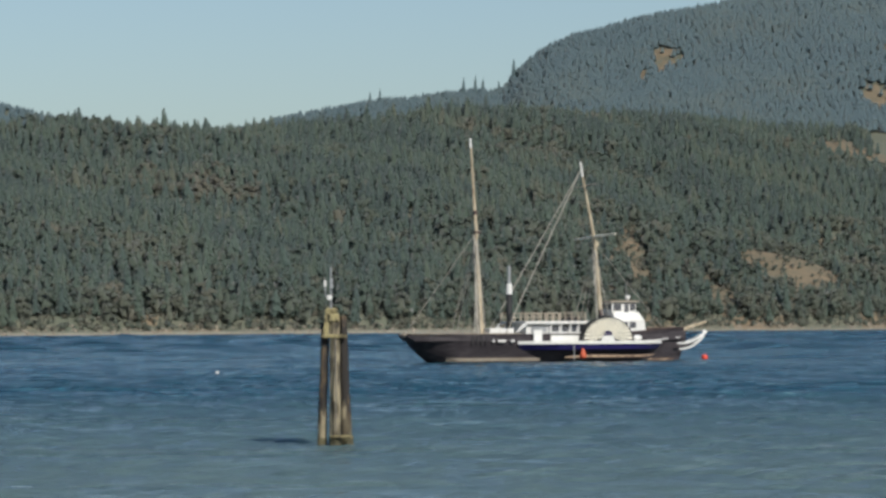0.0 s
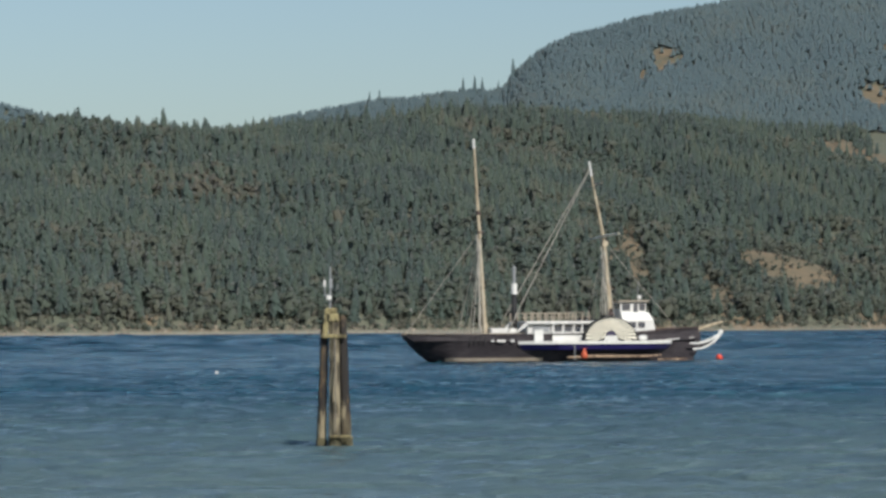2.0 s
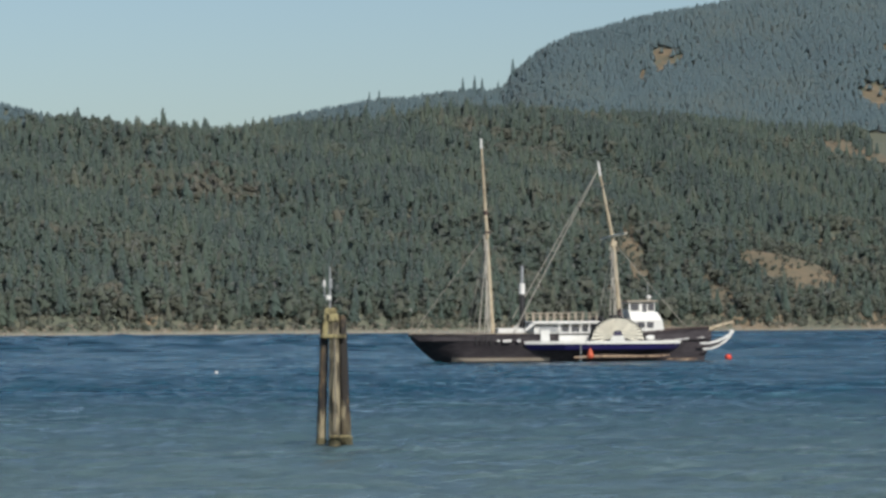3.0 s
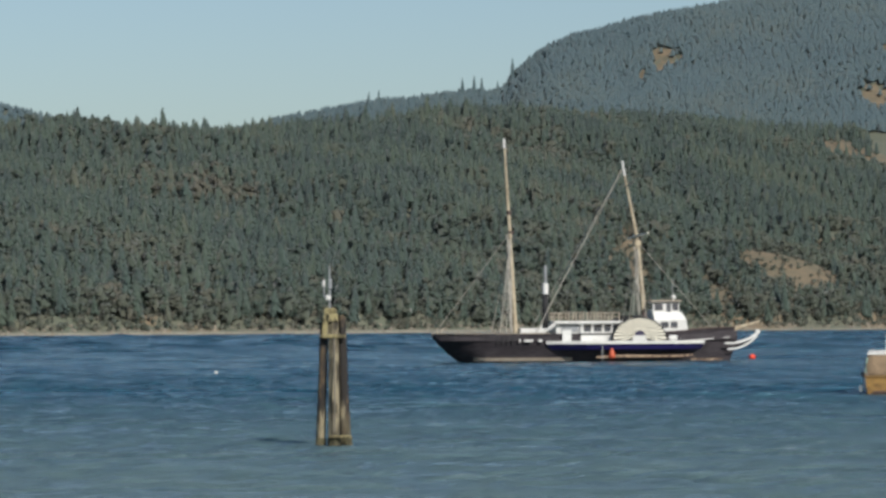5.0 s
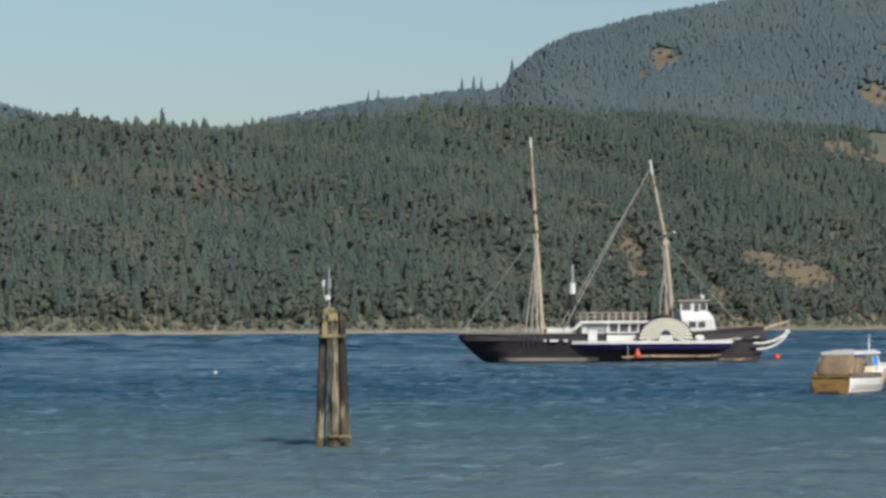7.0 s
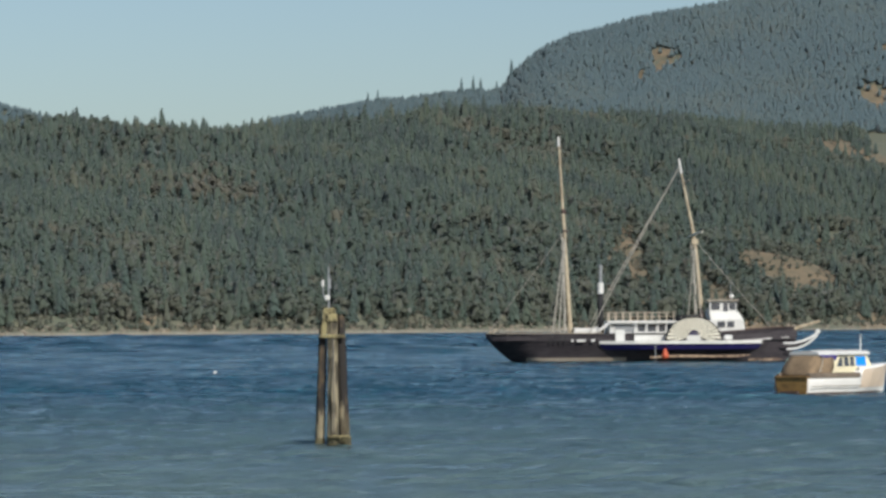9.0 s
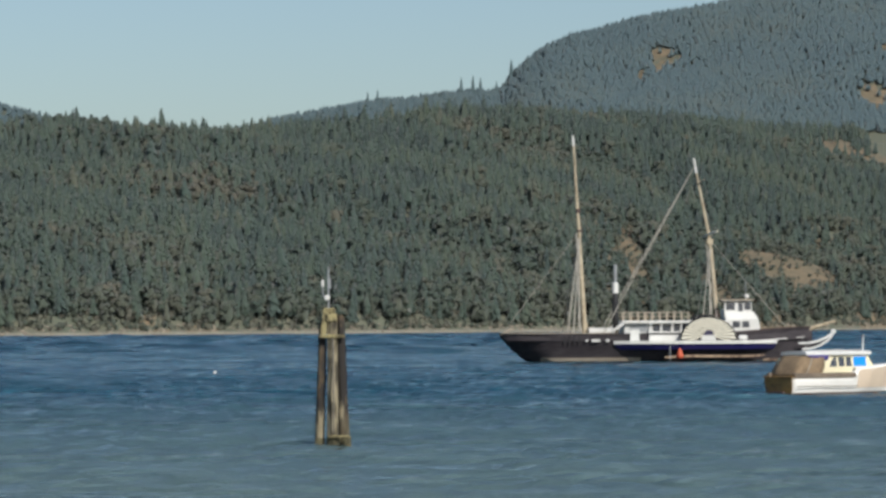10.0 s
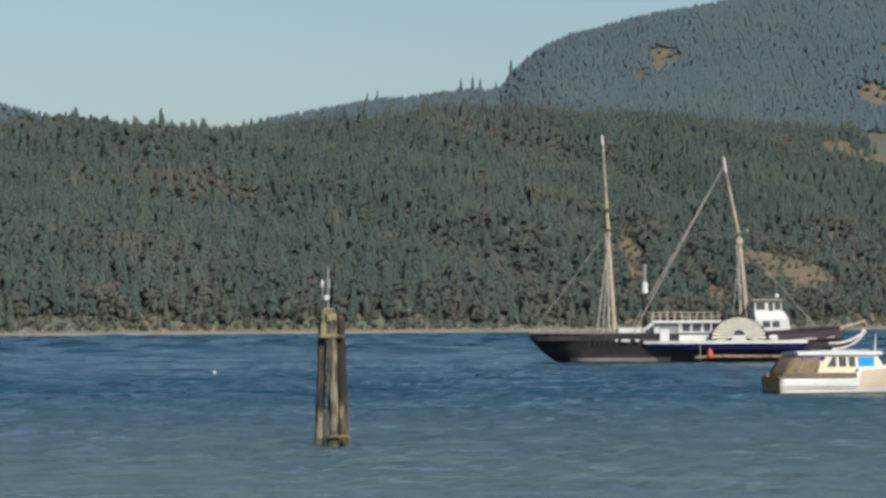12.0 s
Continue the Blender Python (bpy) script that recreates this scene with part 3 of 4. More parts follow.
def build_shore_trees():
    rng = np.random.default_rng(5)
    makes = []
    for i in range(8):
        leafy = i % 4 != 3
        t = shore_tree(rng, leafy)
        tagged(t, "olive green madrone above the beach" if leafy else "dark green fir above the beach", "tree", "trees along the shore")
        makes.append(t)
    # the skyline firs take the same haze-tinted needle colours
    tall = None
    for x, s in ((84, 1.75), (24, 1.5), (38, 1.6), (47, 1.45), (66, 1.2), (-88, 1.2), (-76, 1.3)):
        y = 4046.0
        m = pose(x, y, float(land(np.array(float(x)), np.array(y))) - 2, 0, 0, x * 40)
        t = copy_thing(tall, m) if tall else shore_tree(rng, False, FIRFAR)
        tall = tall or t
        t.matrix_basis = m
        t.scale = (s * 0.7, s * 0.7, s)
        tagged(t, "tall fir standing above the mountain skyline", "tree", "skyline firs")
    x, i = -232.0, 0
    while x < 330:
        proto = makes[i % 8]
        s = rng.uniform(0.7, 1.25)
        y = float(shore(np.array(x))) + rng.uniform(12, 26)
        m = pose(x, y, float(land(np.array(x), np.array(y))) - 0.3, 0, 0, rng.uniform(0, 360))
        if float(bare(np.array(x), np.array(y))) < 0:
            t = proto if i < 8 else copy_thing(proto, m)
            t.matrix_basis = m @ Matrix.Diagonal((s * 1.1, s * 1.1, s, 1))
            i += 1
        x += rng.uniform(4, 11)


def build_shore_rocks():
    rng = np.random.default_rng(8)
    base = bmesh.new()
    bmesh.ops.create_icosphere(base, subdivisions=1, radius=1)
    v0 = np.array([v.co[:] for v in base.verts])
    f0 = np.array([[v.index for v in f.verts] for f in base.faces])
    base.free()
    vs, fs = [], []
    for i in range(900):
        x = rng.uniform(-260, 400)
        y = float(shore(np.array(x))) + rng.uniform(1, 13)
        s = rng.uniform(0.3, 1.1) * np.array([rng.uniform(0.8, 1.8), rng.uniform(0.8, 1.5), rng.uniform(0.5, 0.9)])
        vs.append(v0 * s * rng.uniform(0.8, 1.2, (len(v0), 1)) + (x, y, float(land(np.array(x), np.array(y)))))
        fs.append(f0 + i * len(v0))
    tagged(raw_mesh("shore_rocks", np.concatenate(vs), np.concatenate(fs), ROCK), "pale boulders scattered along the beach", "rocks", kind="stuff")


# ---- the paddle steamer ----

STEM_Q = (0, 0.025, 0.06, 0.12, 0.22, 0.7, 0.82, 0.92, 1.0)
STEM_B = (1.25, 1.95, 2.6, 3.12, 3.4, 3.4, 2.9, 1.75, 0.07)


def sheer(q):
    return 2.78 + 0.52 * float(smooth((q - 0.66) / 0.34))


def keel(q):
    a = q * 30
    return min(2.4, 2.75 - 1.47 * a ** 0.66) if a < 2.58 else max(-0.9, -(a - 2.58) * 0.4)


def hull_point(q, z, out=0.0):
    """A point of the starboard side at that part of the length and that height."""
    a = q * (29.9 + 0.85 * min(max(z / 3.3, 0), 1.2) ** 2)
    v = max(0.0, (z - keel(q)) / (sheer(q) - keel(q)))
    return Vector((a, -(float(np.interp(q, STEM_Q, STEM_B)) * v ** mix(0.8, 0.27, float(smooth(q / 0.2))) + out), z))


def mirrored(p):
    return Vector((p[0], -p[1], p[2]))


def strip(q0, q1, z0, z1, out, thick=0.03, n=24):
    """A band laid on both sides of the hull."""
    bm = bmesh.new()
    for flip in (False, True):
        rings = []
        for i in range(n + 1):
            q = mix(q0, q1, i / n)
            r = [hull_point(q, z0, out - thick), hull_point(q, z0, out), hull_point(q, z1, out), hull_point(q, z1, out - thick)]
            rings.append([mirrored(p) for p in r] if flip else r)
        loft(rings, bm)
    return bm


def build_ship():
    ship = thing("paddle_steamer", "black and white wooden paddle steamer with two masts, moored", "ship")
    rings = []
    for i in range(49):
        q = i / 48
        zb, zt = keel(q), sheer(q)
        deck = max(2.1, zb + 0.2)
        side = [hull_point(q, mix(zt, zb + 0.02, (j / 9) ** 1.3)) for j in range(10)]
        inn = min(0.12, abs(side[0].y) * 0.5)
        d = Vector((side[0].x, side[0].y + inn, 0))
        ring = side + [mirrored(p) for p in reversed(side)] + [Vector((d.x, -d.y, zt)), Vector((d.x, -d.y, deck)), Vector((d.x, d.y, deck)), Vector((d.x, d.y, zt))]
        rings.append(ring)
    part("hull", loft(rings), HULL, ship, "weathered black planked hull")
    # deck planks, rail caps
    out = [hull_point(q / 40, 2.1) for q in range(1, 40)]
    ring = [(p.x, p.y + 0.15) for p in out] + [(p.x, -p.y - 0.15) for p in reversed(out)]
    part("deck", slab(ring, 2.06, 2.12), DECK, ship, "scrubbed plank deck")
    for q0, q1, m, nm in ((0.005, 0.37, DECK, "aft_rail"), (0.74, 0.99, BROWN, "fore_rail")):
        bm = bmesh.new()
        for flip in (1, -1):
            rr = []
            for i in range(21):
                q = mix(q0, q1, i / 20)
                p, z = hull_point(q, sheer(q), 0.06), sheer(q)
                w = min(0.26, abs(p.y))
                rr.append([(p.x, p.y * flip, z), (p.x, p.y * flip, z + 0.08), (p.x, (p.y + w) * flip, z + 0.08), (p.x, (p.y + w) * flip, z)])
            loft(rr, bm)
        part(nm, bm, m, ship, "weathered cap rail")
    part("boot_stripe", strip(0.13, 0.455, 0.08, 0.42, 0.02), TAN, ship, "faded tan boot stripe at the waterline")
    # shade on the counter's turning underside, laid on as a black band
    rr = []
    for i in range(17):
        q = mix(0.045, 0.175, i / 16)
        lo, hi = max(keel(q) + 0.03, -0.2), mix(1.2, 0.02, i / 16)
        hi = max(hi, lo + 0.03)
        rr.append([hull_point(q, lo, -0.02), hull_point(q, lo, 0.018), hull_point(q, hi, 0.018), hull_point(q, hi, -0.02)])
    bm = loft(rr)
    loft([[mirrored(p) for p in r] for r in rr], bm)
    part("counter_shade", bm, BLACK, ship, "shade under the stern counter, laid on in black")
    part("bow_boot_stripe", strip(0.86, 0.975, 0.02, 0.26, 0.02), LOG, ship, "stained tan stripe at the bow waterline")
    part("rubbing_strake", strip(0.06, 0.36, 1.95, 2.03, 0.04, 0.06), HULL, ship)
    bm = bmesh.new()
    for flip in (1, -1):
        line = [hull_point(mix(0.82, 0.985, k / 12), mix(1.98, 2.34, k / 12), mix(0.13, 0.16, k / 12)) for k in range(13)]
        tube([(p.x, p.y * flip, p.z) for p in line], 0.062, 8, bm)
    part("bow_moulding", bm, WHITE, ship, "white moulding")
    for k in range(4):
        for side in (-1, 1):
            p = hull_point(0.2 + 0.016 * k, 2.4, 0.03)
            part("chainplate", box(p.x - 0.06, p.x + 0.06, side * abs(p.y) - 0.04, side * abs(p.y) + 0.04, 1.75, 2.8), BLACK, ship)
    # guards that carry the paddle boxes
    half = [(10.9, 3.36), (12.4, 4.0), (14.6, 4.7), (17.5, 4.85), (23.4, 4.85), (25.0, 4.3), (26.2, 3.3), (27.0, 2.3)]
    guard = [(x, -y) for x, y in half] + [(x, y) for x, y in reversed(half)]
    part("guard", slab(guard, 1.74, 2.04), WHITE, ship, "white overhanging guard deck edge")
    low = [(x, y * 0.985) for x, y in guard]
    inn = [(mix(x, 20, 0.05), math.copysign(max(abs(y) - 0.55, 0.6), y)) for x, y in guard]
    part("guard_underside", loft([[(x, y, 1.2) for x, y in inn], [(x, y, 1.735) for x, y in low]]), INDIGO, ship, "dark indigo painted band under the guard")
    # fender logs along the side
    part("fender_log", tube([(15.8, -3.62, 0.42), (18.5, -3.62, 0.52), (22.0, -3.6, 0.48), (24.5, -3.45, 0.5), (25.6, -3.25, 0.62)], [0.1, 0.14, 0.12, 0.14, 0.08]), LOG, ship, "weathered timber fender log")
    part("side_ladder", box(16.18, 16.25, -4.95, -4.87, 0.1, 1.8), GREY, ship, "grey boarding ladder stile")
    part("fender", loft([[(17.15 + r * math.cos(k * 0.7854), -4.98 + r * math.sin(k * 0.7854), z) for k in range(8)] for r, z in
                         ((0.1, 0.3), (0.34, 0.36), (0.37, 0.6), (0.24, 0.95), (0.14, 1.2), (0.05, 1.35))]), ORANGE, ship, "faded orange rubber fender", True)
    # deckhouse
    house = part("deckhouse", box(12.0, 18.6, -2.75, 2.75, 2.1, 3.72), WHITE, ship, "white painted deckhouse")
    part("roof", box(11.7, 22.0, -3.25, 3.25, 3.74, 4.0, 0.06), WHITE, ship, "white deckhouse roof")
    for side in (-1, 1):
        for x0, x1 in ((14.75, 15.45), (15.7, 16.5), (16.8, 17.4), (17.6, 18.15)):
            part("window", box(x0, x1, side * 2.77 - 0.03, side * 2.77 + 0.03, 2.88, 3.62), GLASS, house)
            part("window_frame", box(x0 - 0.07, x1 + 0.07, side * 2.76 - 0.03, side * 2.76 + 0.03, 2.86, 2.91), WHITE, house)
        part("recess_panel", box(12.5, 14.2, side * 2.77 - 0.02, side * 2.77 + 0.02, 2.9, 3.6), GREY, house, "grey shaded side panel")
        part("side_screen", box(14.3, 18.2, side * 3.62 - 0.04, side * 3.62 + 0.04, 2.05, 2.62), WHITE, ship, "white side screen on the guard")
        part("screen_cap", box(14.3, 18.3, side * 3.62 - 0.06, side * 3.62 + 0.06, 2.84, 2.95), WHITE, ship)
        part("companion_door", box(12.45, 13.35, side * 3.62 - 0.05, side * 3.62 + 0.05, 2.05, 3.15, 0.02), WHITE, ship, "white companion door")
        part("canopy_brace", prism([(10.7, 2.95), (10.95, 2.95), (12.1, 3.76), (12.0, 3.98), (11.7, 3.9)], side * 3.1 - 0.06, side * 3.1 + 0.06), WHITE, ship)
        for x in (14.5, 15.58, 16.65, 17.5):
            part("post", box(x - 0.05, x + 0.05, side * 3.15 - 0.05, side * 3.15 + 0.05, 2.1, 3.74), WHITE, ship)
        for i in range(10):
            x = 11.75 + i * 0.72
            part("rail_post", box(x - 0.05, x + 0.05, side * 3.1 - 0.05, side * 3.1 + 0.05, 4.0, 4.78), DECK, ship)
        part("top_rail", box(11.7, 18.3, side * 3.1 - 0.05, side * 3.1 + 0.05, 4.78, 4.84), DECK, ship, "bleached wooden roof rail")
        part("mid_rail", box(11.7, 18.3, side * 3.1 - 0.03, side * 3.1 + 0.03, 4.4, 4.45), DECK, ship)
    part("aft_skylight", box(8.6, 11.2, -1.6, 1.6, 2.12, 3.32, 0.05), WHITE, ship, "low white skylight cabin")
    part("capstan", tube([(9.8, -2.9, 2.1), (9.8, -2.9, 2.55), (9.8, -2.9, 2.7)], [0.3, 0.2, 0.28]), WHITE, ship, "white deck fitting")
    for x, w in ((8.15, 0.2), (8.7, 0.85), (10.1, 0.35)):
        part("scupper_port", box(x, x + w, -3.52, -3.44, 1.98, 2.2), WHITE, ship, "small white port")
    # paddle boxes with their fans
    for side in (-1, 1):
        cx, zb, rx, rz = 19.98, 2.06, 2.68, 2.25
        arc = [(cx + rx * math.cos(math.pi * k / 28), zb + rz * math.sin(math.pi * k / 28)) for k in range(29)]
        pb = part("paddle_box", prism(arc, side * 3.3, side * 4.74), BLACK, ship, "dark paddle box with a white radial fan")
        for lo, hi, nm, m in ((0.985, 1.03, "arch_rim", BLACK),):
            bm = bmesh.new()
            loft([[(cx + rx * s * math.cos(a), side * y, zb + rz * s * math.sin(a)) for s, y in ((lo, 4.7), (hi, 4.7), (hi, 4.8), (lo, 4.8))] for a in [math.pi * k / 28 for k in range(29)]], bm)
            part(nm, bm, m, pb)
        hub = zb + 0.5
        for k in range(25):
            a = math.radians(-14 + 208 * k / 24)
            ends = []
            for w in (-0.036, 0.036):
                c, s = math.cos(a + w * 1.3), math.sin(a + w * 1.3)
                r = 0.5
                while ((r * c) / rx) ** 2 + ((hub - zb + r * s) / rz) ** 2 < 0.96 and hub + r * s > zb + 0.02:
                    r += 0.02
                ends.append((cx + 0.52 * c, hub + 0.52 * s))
                ends.append((cx + r * c, hub + r * s))
            part("fan_slat", prism([ends[0], ends[1], ends[3], ends[2]], side * 4.72, side * 4.79), FAN, pb)
        part("hub", prism([(cx + 0.5 * math.cos(math.pi * k / 12), hub + 0.5 * math.sin(math.pi * k / 12)) for k in range(13)], side * 4.73, side * 4.8), VIOLET, pb, "dark indigo half-round hub")
        part("fan_base", prism([(cx - 0.75, zb), (cx + 0.75, zb), (cx + 0.55, hub), (cx - 0.55, hub)], side * 4.73, side * 4.81), WHITE, pb)
        part("box_top_hatch", box(cx - 0.6, cx + 0.5, side * 3.95 - 0.4, side * 3.95 + 0.4, 4.26, 4.55, 0.04), BLACK, pb)
    # wheelhouse
    lower = part("wheelhouse_base", loft([[(22.0, -2.0, 2.1), (25.55, -2.0, 2.1), (25.55, 2.0, 2.1), (22.0, 2.0, 2.1)], [(22.0, -2.0, 4.1), (25.2, -2.0, 4.1), (25.2, 2.0, 4.1), (22.0, 2.0, 4.1)],
                                          [(21.9, -1.75, 4.85), (24.75, -1.75, 4.85), (24.75, 1.75, 4.85), (21.9, 1.75, 4.85)]]), WHITE, ship, "white lower wheelhouse")
    upper = part("wheelhouse", box(21.95, 24.6, -1.4, 1.4, 4.85, 5.9), WHITE, ship, "white wheelhouse with dark windows")
    part("wheelhouse_roof", box(21.65, 24.85, -1.7, 1.7, 5.9, 6.04, 0.05), DECK, ship, "weathered wheelhouse roof")
    for side in (-1, 1):
        for x0, x1 in ((22.65, 23.4), (23.6, 24.3)):
            part("window", box(x0, x1, side * 2.0 - 0.03, side * 2.0 + 0.03, 3.3, 3.9), GLASS, lower)
        for x0, x1, z0 in ((22.1, 22.95, 5.02), (23.3, 23.75, 4.88), (23.9, 24.5, 5.02)):
            part("window", box(x0, x1, side * 1.4 - 0.03, side * 1.4 + 0.03, z0, 5.75), GLASS, upper)
    for y in (-0.85, 0.0, 0.85):
        part("window", box(24.57, 24.63, y - 0.32, y + 0.32, 5.15, 5.75), GLASS, upper)
        part("window", box(21.92, 21.98, y - 0.32, y + 0.32, 5.15, 5.75), GLASS, upper)
    part("searchlight", tube([(24.3, 0, 6.04), (24.3, 0, 6.2), (24.3, 0, 6.25), (24.3, 0, 6.5), (24.3, 0, 6.56)], [0.08, 0.08, 0.24, 0.24, 0.1], 14), WHITE, ship, "white lamp on the wheelhouse roof")
    part("flag_staff", tube([(24.25, 0.2, 6.0), (24.25, 0.2, 7.9)], 0.035, 6), GREY, ship)
    part("life_ring", tube([(23.4 + 0.34 * math.cos(k * 0.5236), -4.3, 2.32 + 0.1 * math.sin(k * 0.5236)) for k in range(13)], 0.16, 8), WHITE, ship, "white bundle on the guard")
    # funnel
    part("funnel", tube([(11.35, 0, 2.1), (11.35, 0, 6.75)], 0.29, 18), BLACK, ship, "tall thin black funnel", True)
    part("funnel_band", tube([(11.35, 0, 6.7), (11.35, 0, 7.72), (11.35, 0, 7.78)], [0.31, 0.31, 0.2], 18), WHITE, ship, "white funnel band")
    part("funnel_pipe", tube([(11.35, 0, 7.7), (11.35, 0, 9.55)], 0.17, 12), GREY, ship, "grey exhaust pipe")
    # masts and spars
    part("main_mast", tube([(8.38, 0, 2.1), (8.08, 0, 7.5), (7.78, 0, 12.9), (7.77, 0, 13.0)], [0.25, 0.22, 0.18, 0.14], 14), SPAR, ship, "tan varnished lower mast")
    part("main_topmast", tube([(7.86, -0.12, 12.3), (7.66, -0.1, 14.8), (7.34, 0, 21.2), (7.3, 0, 21.5)], [0.18, 0.17, 0.1, 0.07], 12), SPAR, ship)
    part("main_truck", tube([(7.3, 0, 21.2), (7.27, 0, 22.1), (7.27, 0, 22.2)], [0.13, 0.11, 0.05], 10), WHITE, ship, "white painted mast head")
    part("mast_cap", box(7.6, 8.2, -0.35, 0.3, 12.75, 12.95, 0.03), BROWN, ship)
    part("mast_band", tube([(7.72, -0.1, 14.6), (7.7, -0.1, 15.0)], 0.23, 12), BROWN, ship)
    part("boom_fitting", box(8.2, 8.6, -0.22, 0.22, 3.3, 3.8, 0.04), SPAR, ship)
    part("fore_mast", tube([(21.6, 0, 2.1), (21.25, 0, 5.5), (20.72, 0, 11.6), (20.65, 0, 12.2)], [0.26, 0.24, 0.19, 0.15], 14), SPAR, ship, "tan varnished lower mast")
    part("fore_topmast", tube([(20.72, -0.1, 11.2), (20.5, -0.08, 12.9), (19.35, 0, 18.9)], [0.2, 0.17, 0.09], 12), SPAR, ship)
    part("fore_truck", tube([(19.42, 0, 18.5), (19.19, 0, 19.9), (19.17, 0, 20.0)], [0.13, 0.11, 0.05], 10), WHITE, ship, "white painted mast head")
    part("mast_cap", box(20.35, 21.0, -0.35, 0.3, 11.5, 12.0, 0.03), SPAR, ship)
    part("yard", tube([(20.9, -4.7, 12.65), (20.6, -0.2, 12.5), (20.5, 4.6, 12.3)], [0.08, 0.13, 0.08], 8), FAN, ship, "bleached pale yard")
    part("upper_yard", tube([(19.95, -2.1, 17.75), (19.75, -0.1, 17.6), (19.7, 2.1, 17.5)], [0.05, 0.07, 0.05], 8), DECK, ship)
    part("bowsprit", tube([(29.4, 0, 2.75), (31.2, 0, 3.35), (33.1, 0, 3.9)], [0.22, 0.2, 0.12], 10), SPAR, ship, "tan bowsprit")
    for y0, y1 in ((-2.0, -2.4), (2.0, 2.4)):
        part("back_stay", tube([(19.3, 0, 19.3), (11.3, y0, 5.2), (10.1, y1, 2.9)], 0.05, 5), ROPE, ship)
    for side in (-1, 1):
        for x in (6.35, 6.95, 7.5):
            part("shroud", tube([(7.9, 0, 12.6), (x, side * 3.1, 2.9)], 0.045, 5), ROPE, ship)
        for x in (19.6, 20.3, 21.0):
            part("shroud", tube([(20.7, 0, 11.5), (x, side * 2.9, 3.9)], 0.035, 5), ROPE, ship)
        # curved rails of the head under the bowsprit
        part("head_rail", tube([(29.2, side * 1.35, 1.72), (30.3, side * 0.95, 1.72), (31.3, side * 0.55, 1.9), (32.1, side * 0.3, 2.25), (32.7, side * 0.14, 2.65), (33.0, side * 0.1, 2.85)], [0.1, 0.1, 0.1, 0.11, 0.11, 0.13], 8), WHITE, ship, "white curved head rail")
        part("head_rail", tube([(29.6, side * 0.95, 1.12), (30.6, side * 0.6, 1.2), (31.5, side * 0.36, 1.5), (32.2, side * 0.2, 1.95), (32.8, side * 0.1, 2.5)], [0.1, 0.1, 0.1, 0.11, 0.1], 8), WHITE, ship, "white curved head rail")
    part("billet_scroll", tube([(32.85, -0.16, 2.85), (32.85, 0.16, 2.85)], 0.24, 12), WHITE, ship, "white billet scroll")
    part("cutwater", prism([(29.7, 0.6), (30.4, 1.2), (31.4, 1.55), (32.3, 2.2), (32.2, 2.4), (31.2, 1.85), (30.2, 1.7), (29.7, 1.6)], -0.08, 0.08), HULL, ship)
    part("main_stay", tube([(7.75, 0, 12.7), (0.3, 0, 2.9)], 0.027, 5), ROPE, ship)
    part("fore_stay", tube([(20.7, 0, 11.9), (24.3, 0, 7.75), (28.2, 0, 3.3)], 0.027, 5), ROPE, ship)
    rng = np.random.default_rng(21)
    for nm, ax, az, bx, bz, n in (("fore_halyard", 21.15, 3.2, 20.62, 11.4, 16), ("main_halyard", 8.15, 3.0, 7.75, 12.6, 14)):
        pts = [(mix(ax, bx, k / n) - 0.26 + rng.normal(0, 0.05), -0.2 + rng.normal(0, 0.05), mix(az, bz, k / n)) for k in range(n + 1)]
        part(nm, tube(pts, [0.05 + 0.11 * rng.random() * (1 - 0.5 * k / n) for k in range(n + 1)], 7), ROPE, ship, "loose weathered running rigging")
    part("rope_coil", tube([(21.45, -0.15, 3.3), (21.4, -0.25, 3.9), (21.3, -0.2, 4.6), (21.3, -0.1, 5.2)], [0.2, 0.34, 0.3, 0.16], 9), BROWN, ship, "dark coiled rope")
    part("light_halyard", tube([(7.3, 0, 21.3), (8.3, 0, 20.9)], 0.03, 5), DARKROPE, ship)
    part("taffrail_post", tube([(0.75, -0.8, 2.6), (0.75, -0.8, 3.15), (1.05, -0.6, 3.25)], 0.09, 7), DECK, ship)
    part("taffrail_cleat", tube([(0.5, 0.9, 2.6), (0.55, 0.9, 3.05)], 0.1, 7), DECK, ship)
    return ship


# ---- the cabin cruiser ----


def cruiser_point(x, z):
    """The hull's starboard side."""
    top = 0.86 + 0.47 * float(smooth((x - 4.0) / 0.7)) + 0.2 * float(smooth((x - 5) / 3.2))
    b = float(np.interp(x, (0, 1.5, 4, 5.5, 6.8, 7.7, 8.3), (1.06, 1.2, 1.27, 1.18, 0.85, 0.42, 0.04)))
    v = min(1.0, max(0.0, (z + 0.35) / (top + 0.35)))
    b *= 1 + (0.1 - 0.14 * v) * float(smooth((3.5 - x) / 3.0))
    return Vector((x + (0.35 * v - 0.3 if x > 6 else 0) * float(smooth((x - 6) / 2)), -b * v ** (0.18 + 0.5 * float(smooth((x - 4) / 4))), z)), top


